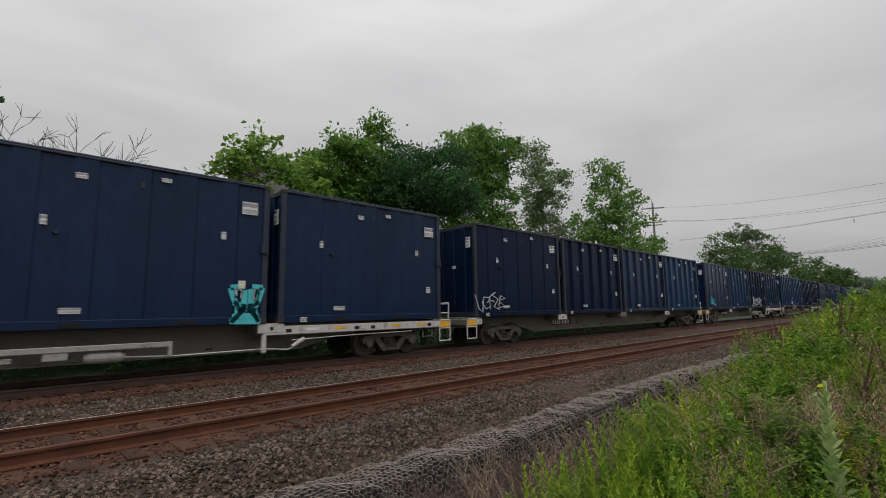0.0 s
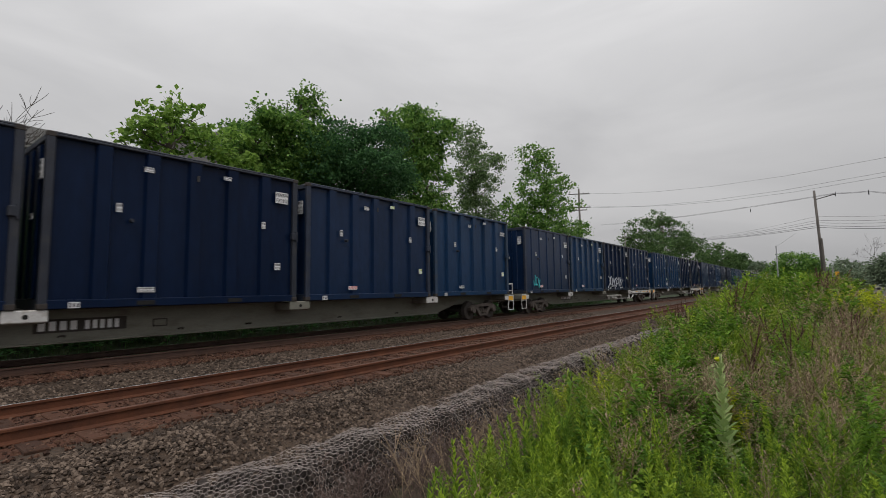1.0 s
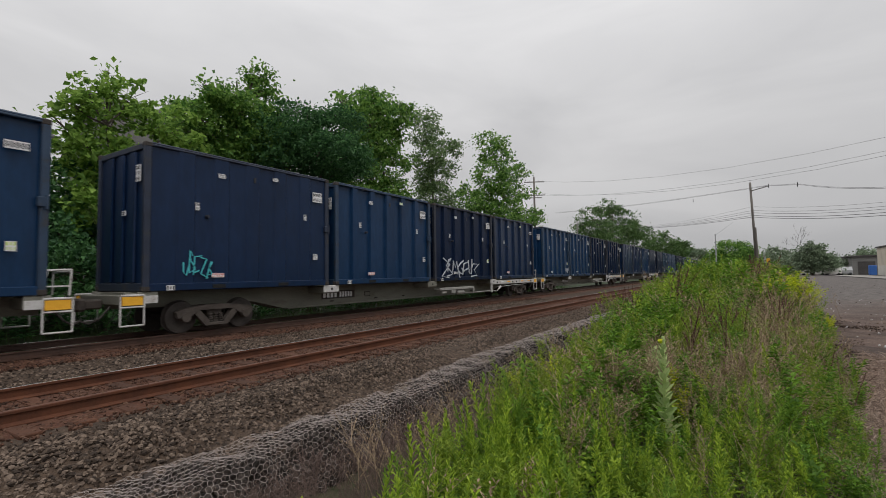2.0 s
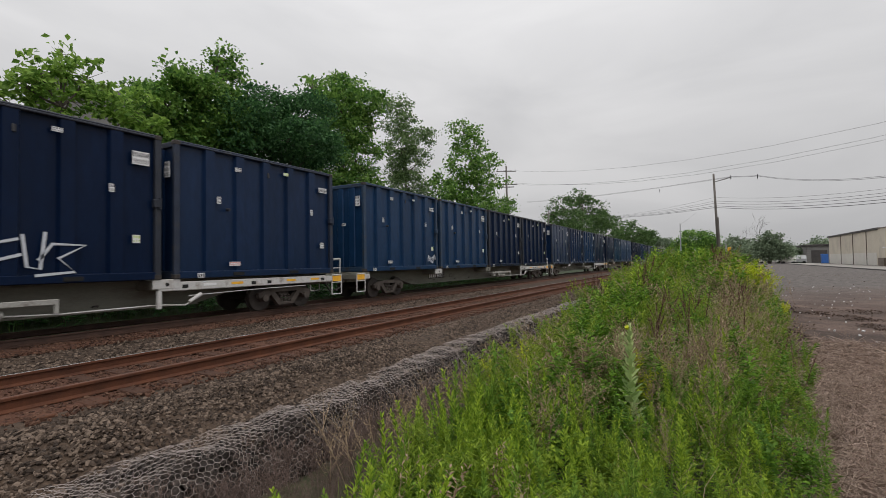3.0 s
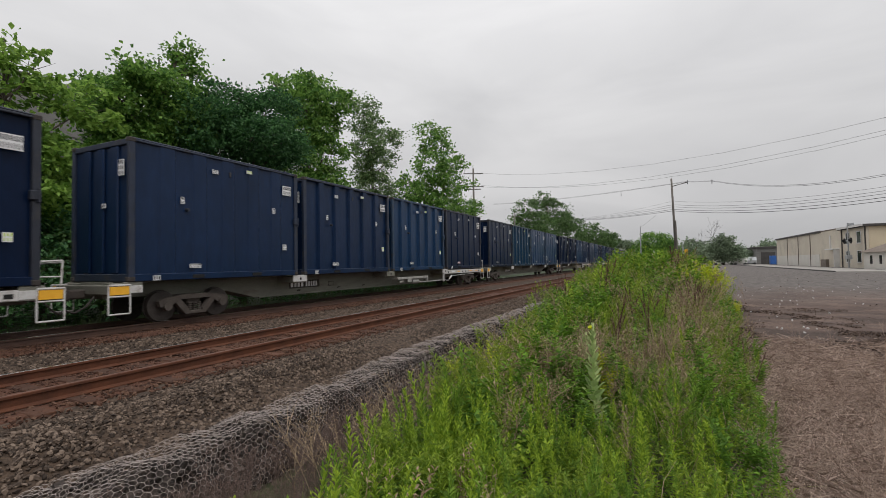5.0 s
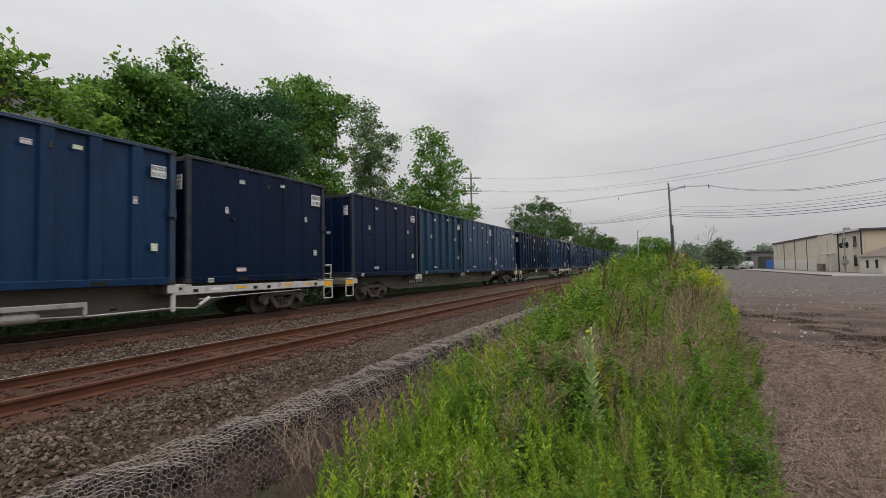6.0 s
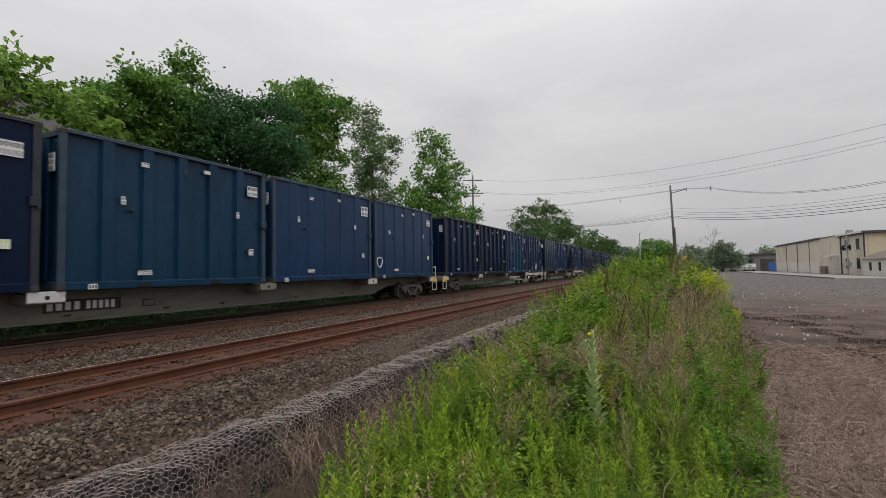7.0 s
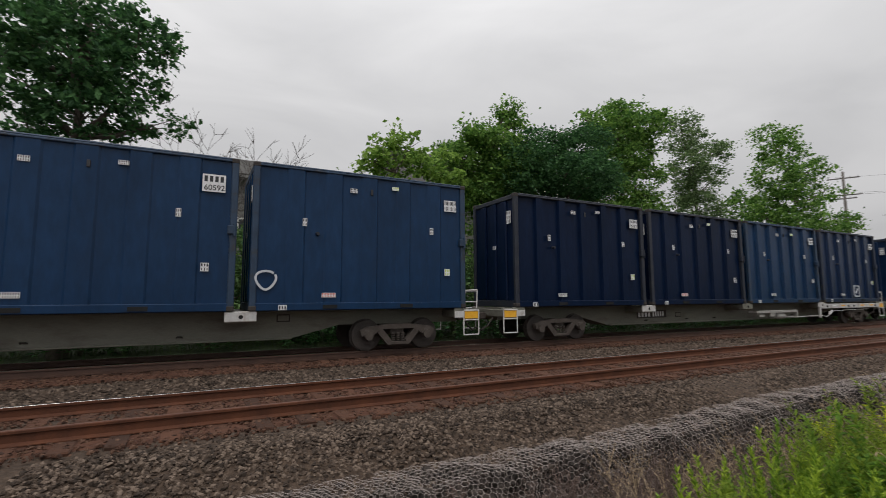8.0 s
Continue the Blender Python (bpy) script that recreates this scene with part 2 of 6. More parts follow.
# ---- mesh helpers ----
class Shape:
    """Gathers simple solids into one mesh."""

    def __init__(self):
        self.v, self.f, self.smooth = [], [], False

    def add(self, verts, faces):
        o = len(self.v)
        self.v += [tuple(p) for p in verts]
        self.f += [tuple(i + o for i in q) for q in faces]
        return self

    def box(self, x0, y0, z0, x1, y1, z1, ch=0.0):
        if ch <= 0:
            p = [(x, y, z) for x in (x0, x1) for y in (y0, y1) for z in (z0, z1)]
            return self.add(p, [(0, 1, 3, 2), (4, 6, 7, 5), (0, 4, 5, 1), (2, 3, 7, 6), (0, 2, 6, 4), (1, 5, 7, 3)])
        c = min(ch, (x1 - x0) / 2.1, (y1 - y0) / 2.1, (z1 - z0) / 2.1)
        p, ix = [], {}
        for i, x in enumerate((x0, x1)):
            for j, y in enumerate((y0, y1)):
                for k, z in enumerate((z0, z1)):
                    sx, sy, sz = (1 - 2 * i) * c, (1 - 2 * j) * c, (1 - 2 * k) * c
                    for a, q in enumerate(((x, y + sy, z + sz), (x + sx, y, z + sz), (x + sx, y + sy, z))):
                        ix[i, j, k, a] = len(p)
                        p.append(q)
        f = []
        for i in (0, 1):
            f.append([ix[i, 0, 0, 0], ix[i, 0, 1, 0], ix[i, 1, 1, 0], ix[i, 1, 0, 0]][::1 if i == 0 else -1])
            f.append([ix[0, i, 0, 1], ix[1, i, 0, 1], ix[1, i, 1, 1], ix[0, i, 1, 1]][::1 if i == 0 else -1])
            f.append([ix[0, 0, i, 2], ix[0, 1, i, 2], ix[1, 1, i, 2], ix[1, 0, i, 2]][::1 if i == 0 else -1])
            for j in (0, 1):
                f.append([ix[i, j, 0, 0], ix[i, j, 1, 0], ix[i, j, 1, 1], ix[i, j, 0, 1]])
                f.append([ix[i, 0, j, 0], ix[i, 1, j, 0], ix[i, 1, j, 2], ix[i, 0, j, 2]])
                f.append([ix[0, i, j, 1], ix[1, i, j, 1], ix[1, i, j, 2], ix[0, i, j, 2]])
                for k in (0, 1):
                    f.append([ix[i, j, k, 0], ix[i, j, k, 1], ix[i, j, k, 2]])
        return self.add(p, f)

    def tube(self, a, b, r0, r1=None, n=8, caps=True):
        a, b = Vector(a), Vector(b)
        r1 = r0 if r1 is None else r1
        d = (b - a).normalized()
        u = d.orthogonal().normalized()
        w = d.cross(u)
        p = []
        for q, r in ((a, r0), (b, r1)):
            for i in range(n):
                t = 2 * math.pi * i / n
                p.append(q + (u * math.cos(t) + w * math.sin(t)) * r)
        f = [(i, (i + 1) % n, n + (i + 1) % n, n + i) for i in range(n)]
        if caps:
            f += [tuple(range(n))[::-1], tuple(range(n, 2 * n))]
        return self.add(p, f)

    def path(self, pts, r, n=6):
        for a, b in zip(pts, pts[1:]):
            self.tube(a, b, r, r, n)
        return self

    def prism(self, prof, y0, y1):
        """A profile of (x, z), drawn out along y."""
        n = len(prof)
        p = [(x, y0, z) for x, z in prof] + [(x, y1, z) for x, z in prof]
        return self.add(p, [(i, (i + 1) % n, n + (i + 1) % n, n + i) for i in range(n)] + [tuple(range(n))[::-1], tuple(range(n, 2 * n))])

    def side_prism(self, prof, x0, x1):
        """A profile of (y, z), drawn out along x."""
        n = len(prof)
        p = [(x0, y, z) for y, z in prof] + [(x1, y, z) for y, z in prof]
        return self.add(p, [(i, (i + 1) % n, n + (i + 1) % n, n + i) for i in range(n)] + [tuple(range(n))[::-1], tuple(range(n, 2 * n))])

    def mesh(self, name, mat, smooth=False):
        me = bpy.data.meshes.new(name)
        me.from_pydata(self.v, [], self.f)
        bm = bmesh.new()
        bm.from_mesh(me)
        bmesh.ops.recalc_face_normals(bm, faces=bm.faces)
        bm.to_mesh(me)
        bm.free()
        me.materials.append(mat)
        if smooth:
            me.polygons.foreach_set("use_smooth", [True] * len(me.polygons))
        return me


def part(name, shape, mat, parent=None, label="", smooth=False):
    ob = new(name, shape.mesh(name, mat, smooth) if isinstance(shape, Shape) else shape)
    if parent is not None:
        ob.parent = parent
    if label:
        tagged(ob, label)
    return ob


def cloud_mesh(name, verts, tris, mat):
    """A large mesh from numpy arrays of points and triangles or quads."""
    me = bpy.data.meshes.new(name)
    n, m = len(verts), tris.shape[1]
    me.vertices.add(n)
    me.vertices.foreach_set("co", np.ascontiguousarray(verts, dtype=np.float32).ravel())
    me.loops.add(tris.size)
    me.loops.foreach_set("vertex_index", np.ascontiguousarray(tris, dtype=np.int32).ravel())
    me.polygons.add(len(tris))
    me.polygons.foreach_set("loop_start", np.arange(0, tris.size, m, dtype=np.int32))
    me.update(calc_edges=True)
    me.validate()
    me.shade_flat()
    me.materials.append(mat)
    return me


def scatter(base_v, base_f, mats):
    """Copies a small template by an array of 3x4 matrices."""
    v = np.einsum("kij,nj->kni", mats[:, :, :3], base_v) + mats[:, None, :, 3]
    f = base_f[None] + (np.arange(len(mats)) * len(base_v))[:, None, None]
    return v.reshape(-1, 3), f.reshape(-1, base_f.shape[1])


def rotations(rng, n, tilt=0.5):
    """Random turns about z with some tilt, as 3x3 arrays."""
    a, b, c = rng.uniform(0, 2 * np.pi, n), rng.normal(0, tilt, n), rng.normal(0, tilt, n)
    z = np.zeros((n, 3, 3))
    rz, rx, ry = z.copy(), z.copy(), z.copy()
    rz[:, 0, 0], rz[:, 0, 1], rz[:, 1, 0], rz[:, 1, 1], rz[:, 2, 2] = np.cos(a), -np.sin(a), np.sin(a), np.cos(a), 1
    rx[:, 1, 1], rx[:, 1, 2], rx[:, 2, 1], rx[:, 2, 2], rx[:, 0, 0] = np.cos(b), -np.sin(b), np.sin(b), np.cos(b), 1
    ry[:, 0, 0], ry[:, 0, 2], ry[:, 2, 0], ry[:, 2, 2], ry[:, 1, 1] = np.cos(c), np.sin(c), -np.sin(c), np.cos(c), 1
    return rx @ ry @ rz


ROCK_V = np.array([(1, 0.1, 0.05), (-0.95, -0.1, 0.1), (0.1, 0.8, -0.1), (-0.1, -0.85, 0.1), (0.15, 0.1, 0.62), (-0.1, 0.05, -0.6),
                   (0.55, 0.5, 0.4), (-0.55, -0.45, 0.42), (-0.5, 0.5, 0.3), (0.5, -0.55, 0.25)], float)
ROCK_F = np.array([(4, 0, 6), (4, 6, 2), (4, 2, 8), (4, 8, 1), (4, 1, 7), (4, 7, 3), (4, 3, 9), (4, 9, 0), (6, 0, 2), (8, 2, 1), (7, 1, 3), (9, 3, 0),
                   (5, 2, 0), (5, 1, 2), (5, 3, 1), (5, 0, 3)])


def stones(name, xs, ys, z_of, size, mat, rng):
    n = len(xs)
    m = np.zeros((n, 3, 4))
    s = size * rng.uniform(0.55, 1.35, n)
    m[:, :, :3] = rotations(rng, n, 0.7) * s[:, None, None] * rng.uniform(0.75, 1.2, (n, 1, 3))
    m[:, 0, 3], m[:, 1, 3], m[:, 2, 3] = xs, ys, z_of + s * 0.15
    v, f = scatter(ROCK_V, ROCK_F, m)
    return cloud_mesh(name, v, f, mat)
# ---- the ground and the track bed ----
RAIL_Z = 0.163
NEAR_RAILS, TRAIN_X = (-7.10, -8.605), -13.56
rng = np.random.default_rng(7)


def shoulder_drop(x, y):
    """The ballast shoulder sinks towards the slumped part of the gabion wall."""
    t = np.clip((np.asarray(x, float) + 5.95) / 1.2, 0, 1)
    return np.interp(y, [-40, 6.0, 10.5, 60], [0.30, 0.30, 0.10, 0.04]) * t * t * (3 - 2 * t)


def strip(name, prof, ys, mat, rough=0.0, smooth=True, sink=False):
    """A sheet with a cross profile of (x, z), over rows of y."""
    px = np.array(prof, float)
    g = []
    for y in ys:
        for x, z in px:
            dz = noise.noise(Vector((x * 1.3, y * 0.6, 0))) * rough + noise.noise(Vector((x * 5, y * 4, 3))) * rough * 0.3 if rough else 0
            g.append((x, y, z + dz - (float(shoulder_drop(x, y)) if sink else 0)))
    n = len(px)
    i = np.arange(len(ys) - 1)[:, None] * n + np.arange(n - 1)[None]
    q = np.stack([i, i + 1, i + 1 + n, i + n], -1).reshape(-1, 4)
    me = cloud_mesh(name, np.array(g), q, mat)
    me.polygons.foreach_set("use_smooth", [smooth] * len(me.polygons))
    return new(name, me)


def ground_material():
    m = material("dirt_lot", [(0.040, 0.024, 0.018), (0.100, 0.064, 0.050), (0.185, 0.130, 0.105)], 0.6, 0.95, 0, 1.0, 11.0, (0.55, 1.0, 1.0), stain=(0.040, 0.024, 0.018), stain_scale=0.45, dist=0.08)
    n, k = m.node_tree.nodes, m.node_tree.links
    b = n["Principled BSDF"]
    col = b.inputs["Base Color"].links[0].from_socket
    co = n.new("ShaderNodeTexCoord")
    sep = n.new("ShaderNodeSeparateXYZ")
    k.new(co.outputs["Object"], sep.inputs[0])
    tn = n.new("ShaderNodeTexNoise")
    tn.inputs["Scale"].default_value, tn.inputs["Detail"].default_value = 0.25, 6
    k.new(co.outputs["Object"], tn.inputs["Vector"])

    def blend(axis, lo, hi, wob, c1, c2, fine):
        nonlocal col
        ma = n.new("ShaderNodeMath")
        ma.operation = "MULTIPLY_ADD"
        ma.inputs[1].default_value = wob
        k.new(tn.outputs["Fac"], ma.inputs[0])
        k.new(sep.outputs[axis], ma.inputs[2])
        mr = n.new("ShaderNodeMapRange")
        mr.inputs["From Min"].default_value, mr.inputs["From Max"].default_value = lo + wob / 2, hi + wob / 2
        k.new(ma.outputs[0], mr.inputs["Value"])
        t2 = n.new("ShaderNodeTexNoise")
        t2.inputs["Scale"].default_value, t2.inputs["Detail"].default_value = fine, 6
        k.new(co.outputs["Object"], t2.inputs["Vector"])
        rp = n.new("ShaderNodeValToRGB")
        rp.color_ramp.elements[0].position, rp.color_ramp.elements[0].color = 0.35, (*c1, 1)
        rp.color_ramp.elements[1].position, rp.color_ramp.elements[1].color = 0.65, (*c2, 1)
        k.new(t2.outputs["Fac"], rp.inputs["Fac"])
        mx = n.new("ShaderNodeMix")
        mx.data_type = "RGBA"
        k.new(mr.outputs[0], mx.inputs["Factor"])
        k.new(col, mx.inputs["A"])
        k.new(rp.outputs["Color"], mx.inputs["B"])
        col = mx.outputs["Result"]

    # straw litter close by gives way to bare dirt, then to grey gravel far out
    blend(1, 11.0, 7.0, 5.0, (0.100, 0.068, 0.054), (0.27, 0.195, 0.160), 9.0)
    blend(1, 20.0, 34.0, 14.0, (0.066, 0.056, 0.052), (0.150, 0.132, 0.122), 2.6)
    # turned, damp soil in ragged patches across the middle of the lot
    def ramped(sock, lo, hi):
        mr = n.new("ShaderNodeMapRange")
        mr.inputs["From Min"].default_value, mr.inputs["From Max"].default_value = lo, hi
        k.new(sock, mr.inputs["Value"])
        return mr.outputs[0]

    def times(a, b):
        mu = n.new("ShaderNodeMath")
        mu.operation = "MULTIPLY"
        k.new(a, mu.inputs[0])
        k.new(b, mu.inputs[1])
        return mu.outputs[0]

    pn = n.new("ShaderNodeTexNoise")
    pn.inputs["Scale"].default_value, pn.inputs["Detail"].default_value, pn.inputs["Roughness"].default_value = 0.7, 8, 0.68
    k.new(co.outputs["Object"], pn.inputs["Vector"])
    mask = times(times(ramped(sep.outputs[1], 8.5, 11.0), ramped(sep.outputs[1], 24.0, 15.0)), ramped(pn.outputs["Fac"], 0.47, 0.58))
    mx = n.new("ShaderNodeMix")
    mx.data_type = "RGBA"
    k.new(mask, mx.inputs["Factor"])
    k.new(col, mx.inputs["A"])
    mx.inputs["B"].default_value = (0.040, 0.024, 0.018, 1)
    col = mx.outputs["Result"]
    blend(0, 1.6, 0.4, 1.5, (0.035, 0.045, 0.016), (0.075, 0.075, 0.034), 4.0)
    # ground beyond the train, its colour darkened to carry the shade there
    blend(0, -18.8, -19.6, 0.8, (0.012, 0.022, 0.006), (0.026, 0.042, 0.010), 1.5)
    k.new(col, b.inputs["Base Color"])
    return m


YS = list(np.arange(-40, 60, 0.5)) + list(np.arange(60, 140, 4)) + [160, 200, 300, 450, 700, 1200, 2500]
XS = [(-2500, -0.4), (-400, -0.4), (-60, -0.35), (-30, -0.4), (-20, -0.45), (-17.6, -0.5), (-17.0, -0.7), (-9, -1.0), (-5.0, -1.0), (-4.0, -0.85), (-3.4, -0.82), (-2.8, -0.65), (-2.0, -0.4),
      (-1.2, -0.18), (-0.4, -0.05), (0.5, 0.0), (1, 0), (1.5, 0), (2, 0), (2.5, 0), (3, 0), (4, 0), (5, 0), (6, 0), (8, 0), (10, 0), (13, 0), (17, 0), (25, 0), (60, 0), (300, 0), (2500, 0)]
ground = strip("ground", XS, [-2500, -300] + YS, ground_material(), 0.06)
tagged(ground, "brown dirt lot with straw litter, weeds and far gravel", "ground", kind="structure")

BED = [(-18.0, -0.56), (-16.6, -0.34), (-15.8, -0.18), (-15.1, -0.06), (-14.4, -0.035), (-12.7, -0.035), (-11.9, -0.05), (-11.2, -0.10), (-10.6, -0.14), (-10.0, -0.10), (-9.4, -0.05),
       (-8.605, -0.04), (-7.10, -0.04), (-6.3, -0.05), (-5.95, -0.06), (-5.65, -0.07), (-5.35, -0.08), (-5.05, -0.10), (-4.75, -0.12), (-4.65, -0.9)]
bed = strip("ballast", BED, list(np.arange(-40, 40, 0.25)) + list(np.arange(40, 120, 2)) + [150, 200, 300, 450, 700, 1200], M_BALLAST, 0.035, True, True)
tagged(bed, "grey crushed stone ballast under two tracks", "ballast", kind="structure")
for cx, x0, x1 in (("near", -9.5, -6.35), ("far", -15.0, -11.45)):
    pr = [(x, -0.026) for x in np.linspace(x0, x1, 9)]
    pr[0], pr[-1] = (x0, -0.12), (x1, -0.12)
    s_ = strip("trackbed_" + cx, pr, list(np.arange(-40, 40, 0.25)) + list(np.arange(40, 120, 2)) + [150, 200, 300, 450, 700, 1200], M_RUSTBAL, 0.03)
    tagged(s_, "rust-stained ballast between the rails", "ballast", kind="structure")


def bed_height(x):
    b = np.array(BED)
    return np.interp(x, b[:, 0], b[:, 1])


def loose_stones(name, x0, x1, y0, y1, density, size, mat, label, ground_z=None):
    n = int((x1 - x0) * (y1 - y0) * density)
    x, y = rng.uniform(x0, x1, n), rng.uniform(y0, y1, n)
    z = bed_height(x) - shoulder_drop(x, y) if ground_z is None else np.full(n, ground_z)
    ob = new(name, stones(name, x, y, z, size, mat, rng))
    return tagged(ob, label, "stones", kind="stuff")


loose_stones("ballast_stones", -6.35, -4.75, -1.5, 14, 820, 0.029, M_STONE, "loose grey crushed stones on the ballast shoulder")
loose_stones("ballast_stones", -6.35, -4.75, 14, 34, 400, 0.033, M_STONE, "loose grey crushed stones on the ballast shoulder")
loose_stones("ballast_stones", -11.7, -9.5, -5, 30, 220, 0.036, M_STONE, "loose grey stones between the two tracks")
loose_stones("track_stones", -9.5, -6.35, -4, 22, 190, 0.03, M_RUSTSTONE, "rust-brown crushed stones between the rails", -0.026)
loose_stones("track_stones", -12.75, -11.5, -5, 30, 110, 0.034, M_RUSTSTONE, "rust-brown crushed stones beside the rail", -0.03)


# ---- rails and ties ----
def rail_profile(x):
    h = RAIL_Z
    return [(x - 0.07, h - 0.172), (x + 0.07, h - 0.172), (x + 0.07, h - 0.16), (x + 0.012, h - 0.135), (x + 0.010, h - 0.045), (x + 0.036, h - 0.034), (x + 0.036, h - 0.006),
            (x + 0.028, h), (x - 0.028, h), (x - 0.036, h - 0.006), (x - 0.036, h - 0.034), (x - 0.010, h - 0.045), (x - 0.012, h - 0.135), (x - 0.07, h - 0.16)]


track_things = []
for label, rails in (("rusty near railway track with worn steel heads", NEAR_RAILS), ("rusty railway track under the train", (TRAIN_X + 0.7525, TRAIN_X - 0.7525))):
    tr = new("railway_track")
    tagged(tr, label, "railway track", group="railway tracks", kind="structure")
    for x in rails:
        r = part("rail", Shape().prism(rail_profile(x), -40, 1200), M_RUST if x in NEAR_RAILS else M_SHADERAIL, tr, "rust-brown steel rail" if x in NEAR_RAILS else "rust-brown steel rail darkened for shade under the train")
        part("rail_head", Shape().box(x - 0.027, -40, RAIL_Z - 0.002, x + 0.027, 1200, RAIL_Z + 0.004, 0.002), M_RUSTHEAD if x == NEAR_RAILS[0] else M_RAILTOP, r, "rusted running surface" if x == NEAR_RAILS[0] else "polished running surface")
    track_things.append((tr, sum(rails) / 2))

# ---- gabion wall: rocks under a sagging hexagonal wire net ----
gab = new("gabion_wall")
tagged(gab, "slumped gabion retaining wall of dark rock under hexagonal wire net", "gabion wall", kind="structure")


def gab_surface(u, y):
    """The net's sheet: u runs over the top and down the steep face, in metres."""
    sag = 0.13 * noise.noise(Vector((y * 0.55, 1.7, 0))) + 0.10 * noise.noise(Vector((y * 1.6, 5.1, 0)))
    off = 0.14 * noise.noise(Vector((y * 0.5, 9.3, 0))) + 0.08 * noise.noise(Vector((y * 1.5, 2.3, 0)))
    crest = 0.20 * math.exp(-((y - 4.35) / 0.42) ** 2)
    low = float(shoulder_drop(-4.75, y))
    if u < 0.5:
        x, z = -5.15 + u, -0.07 - low * (0.75 + 0.5 * u) + 0.05 * math.sin(u / 0.5 * math.pi / 2) + (sag + crest) * u * 1.4
    elif u < 0.72:
        a = (u - 0.5) / 0.22
        x, z = -4.65 + 0.15 * math.sin(a * 1.45), -0.02 - low - 0.13 * (1 - math.cos(a * 1.45)) + (sag + crest) * 0.7
    else:
        d = u - 0.72
        k = max(0, 1 - d)
        x, z = -4.50 + 0.36 * d + 0.05 * math.sin(d * 4), -0.13 - low - 0.82 * d + (sag + crest) * 0.7 * k
    bulge = 0.085 * noise.noise(Vector((u * 3.2, y * 2.6, 2.0))) + 0.05 * noise.noise(Vector((u * 7, y * 6, 6.0)))
    return Vector((x + off + bulge, y, z + bulge * 0.8))


def wire_net(y0, y1, cw, r, u_max=2.05, lift=0.0):
    """Hexagonal cells cw wide along y; each wire a thin three-sided rod."""
    ch = cw * 1.12
    pts, rods = {}, []
    nu, ny = int(u_max / (ch * 0.75)), int((y1 - y0) / cw)

    def at(u, y):
        key = (round(u, 3), round(y, 3))
        if key not in pts:
            pts[key] = gab_surface(u, y) + Vector((lift, 0, lift * 1.5)) * (0.4 + abs(noise.noise(Vector((u * 3, y * 3, 12))))) + Vector((noise.noise(Vector((u * 31, y * 29, 1))), noise.noise(Vector((u * 27, y * 33, 4))), noise.noise(Vector((u * 29, y * 31, 8))))) * 0.006
        return pts[key]

    for i in range(nu):
        for j in range(ny):
            u, y = i * ch * 0.75, y0 + (j + 0.5 * (i % 2)) * cw
            a, b, c = (u, y), (u + ch * 0.25, y + cw / 2), (u + ch * 0.25, y - cw / 2)
            d = (u + ch * 0.75, y + cw / 2)
            rods += [(at(*a), at(*b)), (at(*a), at(*c)), (at(*b), at(*d))]
    A, Bp = np.array([p[0] for p in rods]), np.array([p[1] for p in rods])
    d = Bp - A
    d /= np.linalg.norm(d, axis=1)[:, None] + 1e-9
    up = np.cross(d, np.array((0.3, 0.2, 0.93)))
    up /= np.linalg.norm(up, axis=1)[:, None] + 1e-9
    w = np.cross(d, up)
    ring = [up * math.cos(t) + w * math.sin(t) for t in (0, 2.094, 4.189)]
    v = np.stack([A + r * q for q in ring] + [Bp + r * q for q in ring], 1).reshape(-1, 3)
    o = (np.arange(len(A)) * 6)[:, None, None]
    f = (np.array([(0, 1, 4, 3), (1, 2, 5, 4), (2, 0, 3, 5)])[None] + o).reshape(-1, 4)
    return cloud_mesh("wire_net", v, f, M_WIRE)


for y0, y1, cw, r in ((-1.0, 12.0, 0.076, 0.0023), (12.0, 26.0, 0.09, 0.0036), (26.0, 60.0, 0.16, 0.006)):
    tagged(part("wire_net", wire_net(y0, y1, cw, r), M_WIRE, gab, "pale galvanised hexagonal wire"), kind="stuff")
for y0, y1, cw, r in ((-1.03, 12.0, 0.076, 0.0023), (12.0, 26.0, 0.09, 0.0034)):
    tagged(part("wire_net", wire_net(y0, y1, cw, r, 0.62, 0.014), M_WIRE, gab, "overlapping pale wire net on the crest"), kind="stuff")
gys = np.concatenate([np.arange(-2, 30, 0.2), np.arange(30, 120, 1.0)])
gus = np.concatenate([np.linspace(0, 0.7, 8), np.linspace(0.85, 2.1, 8)])
gv = np.array([gab_surface(u, y) - Vector((0.12, 0, 0.11)) for y in gys for u in gus])
gi = np.arange(len(gys) - 1)[:, None] * len(gus) + np.arange(len(gus) - 1)[None]
part("fill", cloud_mesh("fill", gv, np.stack([gi, gi + 1, gi + 1 + len(gus), gi + len(gus)], -1).reshape(-1, 4), M_GABROCK), M_GABROCK, gab)
nr = 10500
ru, ry = rng.uniform(0.1, 2.05, nr), np.concatenate([rng.uniform(-1.5, 14, 8000), rng.uniform(14, 45, 2500)])
rp = np.array([gab_surface(u, y) for u, y in zip(ru, ry)]) - np.array((0.075, 0, 0.075))
tagged(part("rock", stones("rock", rp[:, 0], rp[:, 1], rp[:, 2], np.where(ry < 14, rng.uniform(0.04, 0.085, nr), 0.085), M_GABROCK, rng), M_GABROCK, gab, "dark angular rocks"), kind="stuff")


# ---- trees ----
LEAF_V = np.array([(0, 0, 0), (0.32, 0.5, 0.10), (0, 1.0, -0.06), (-0.32, 0.5, 0.10)], float)
LEAF_F = np.array([(0, 1, 2), (0, 2, 3)])


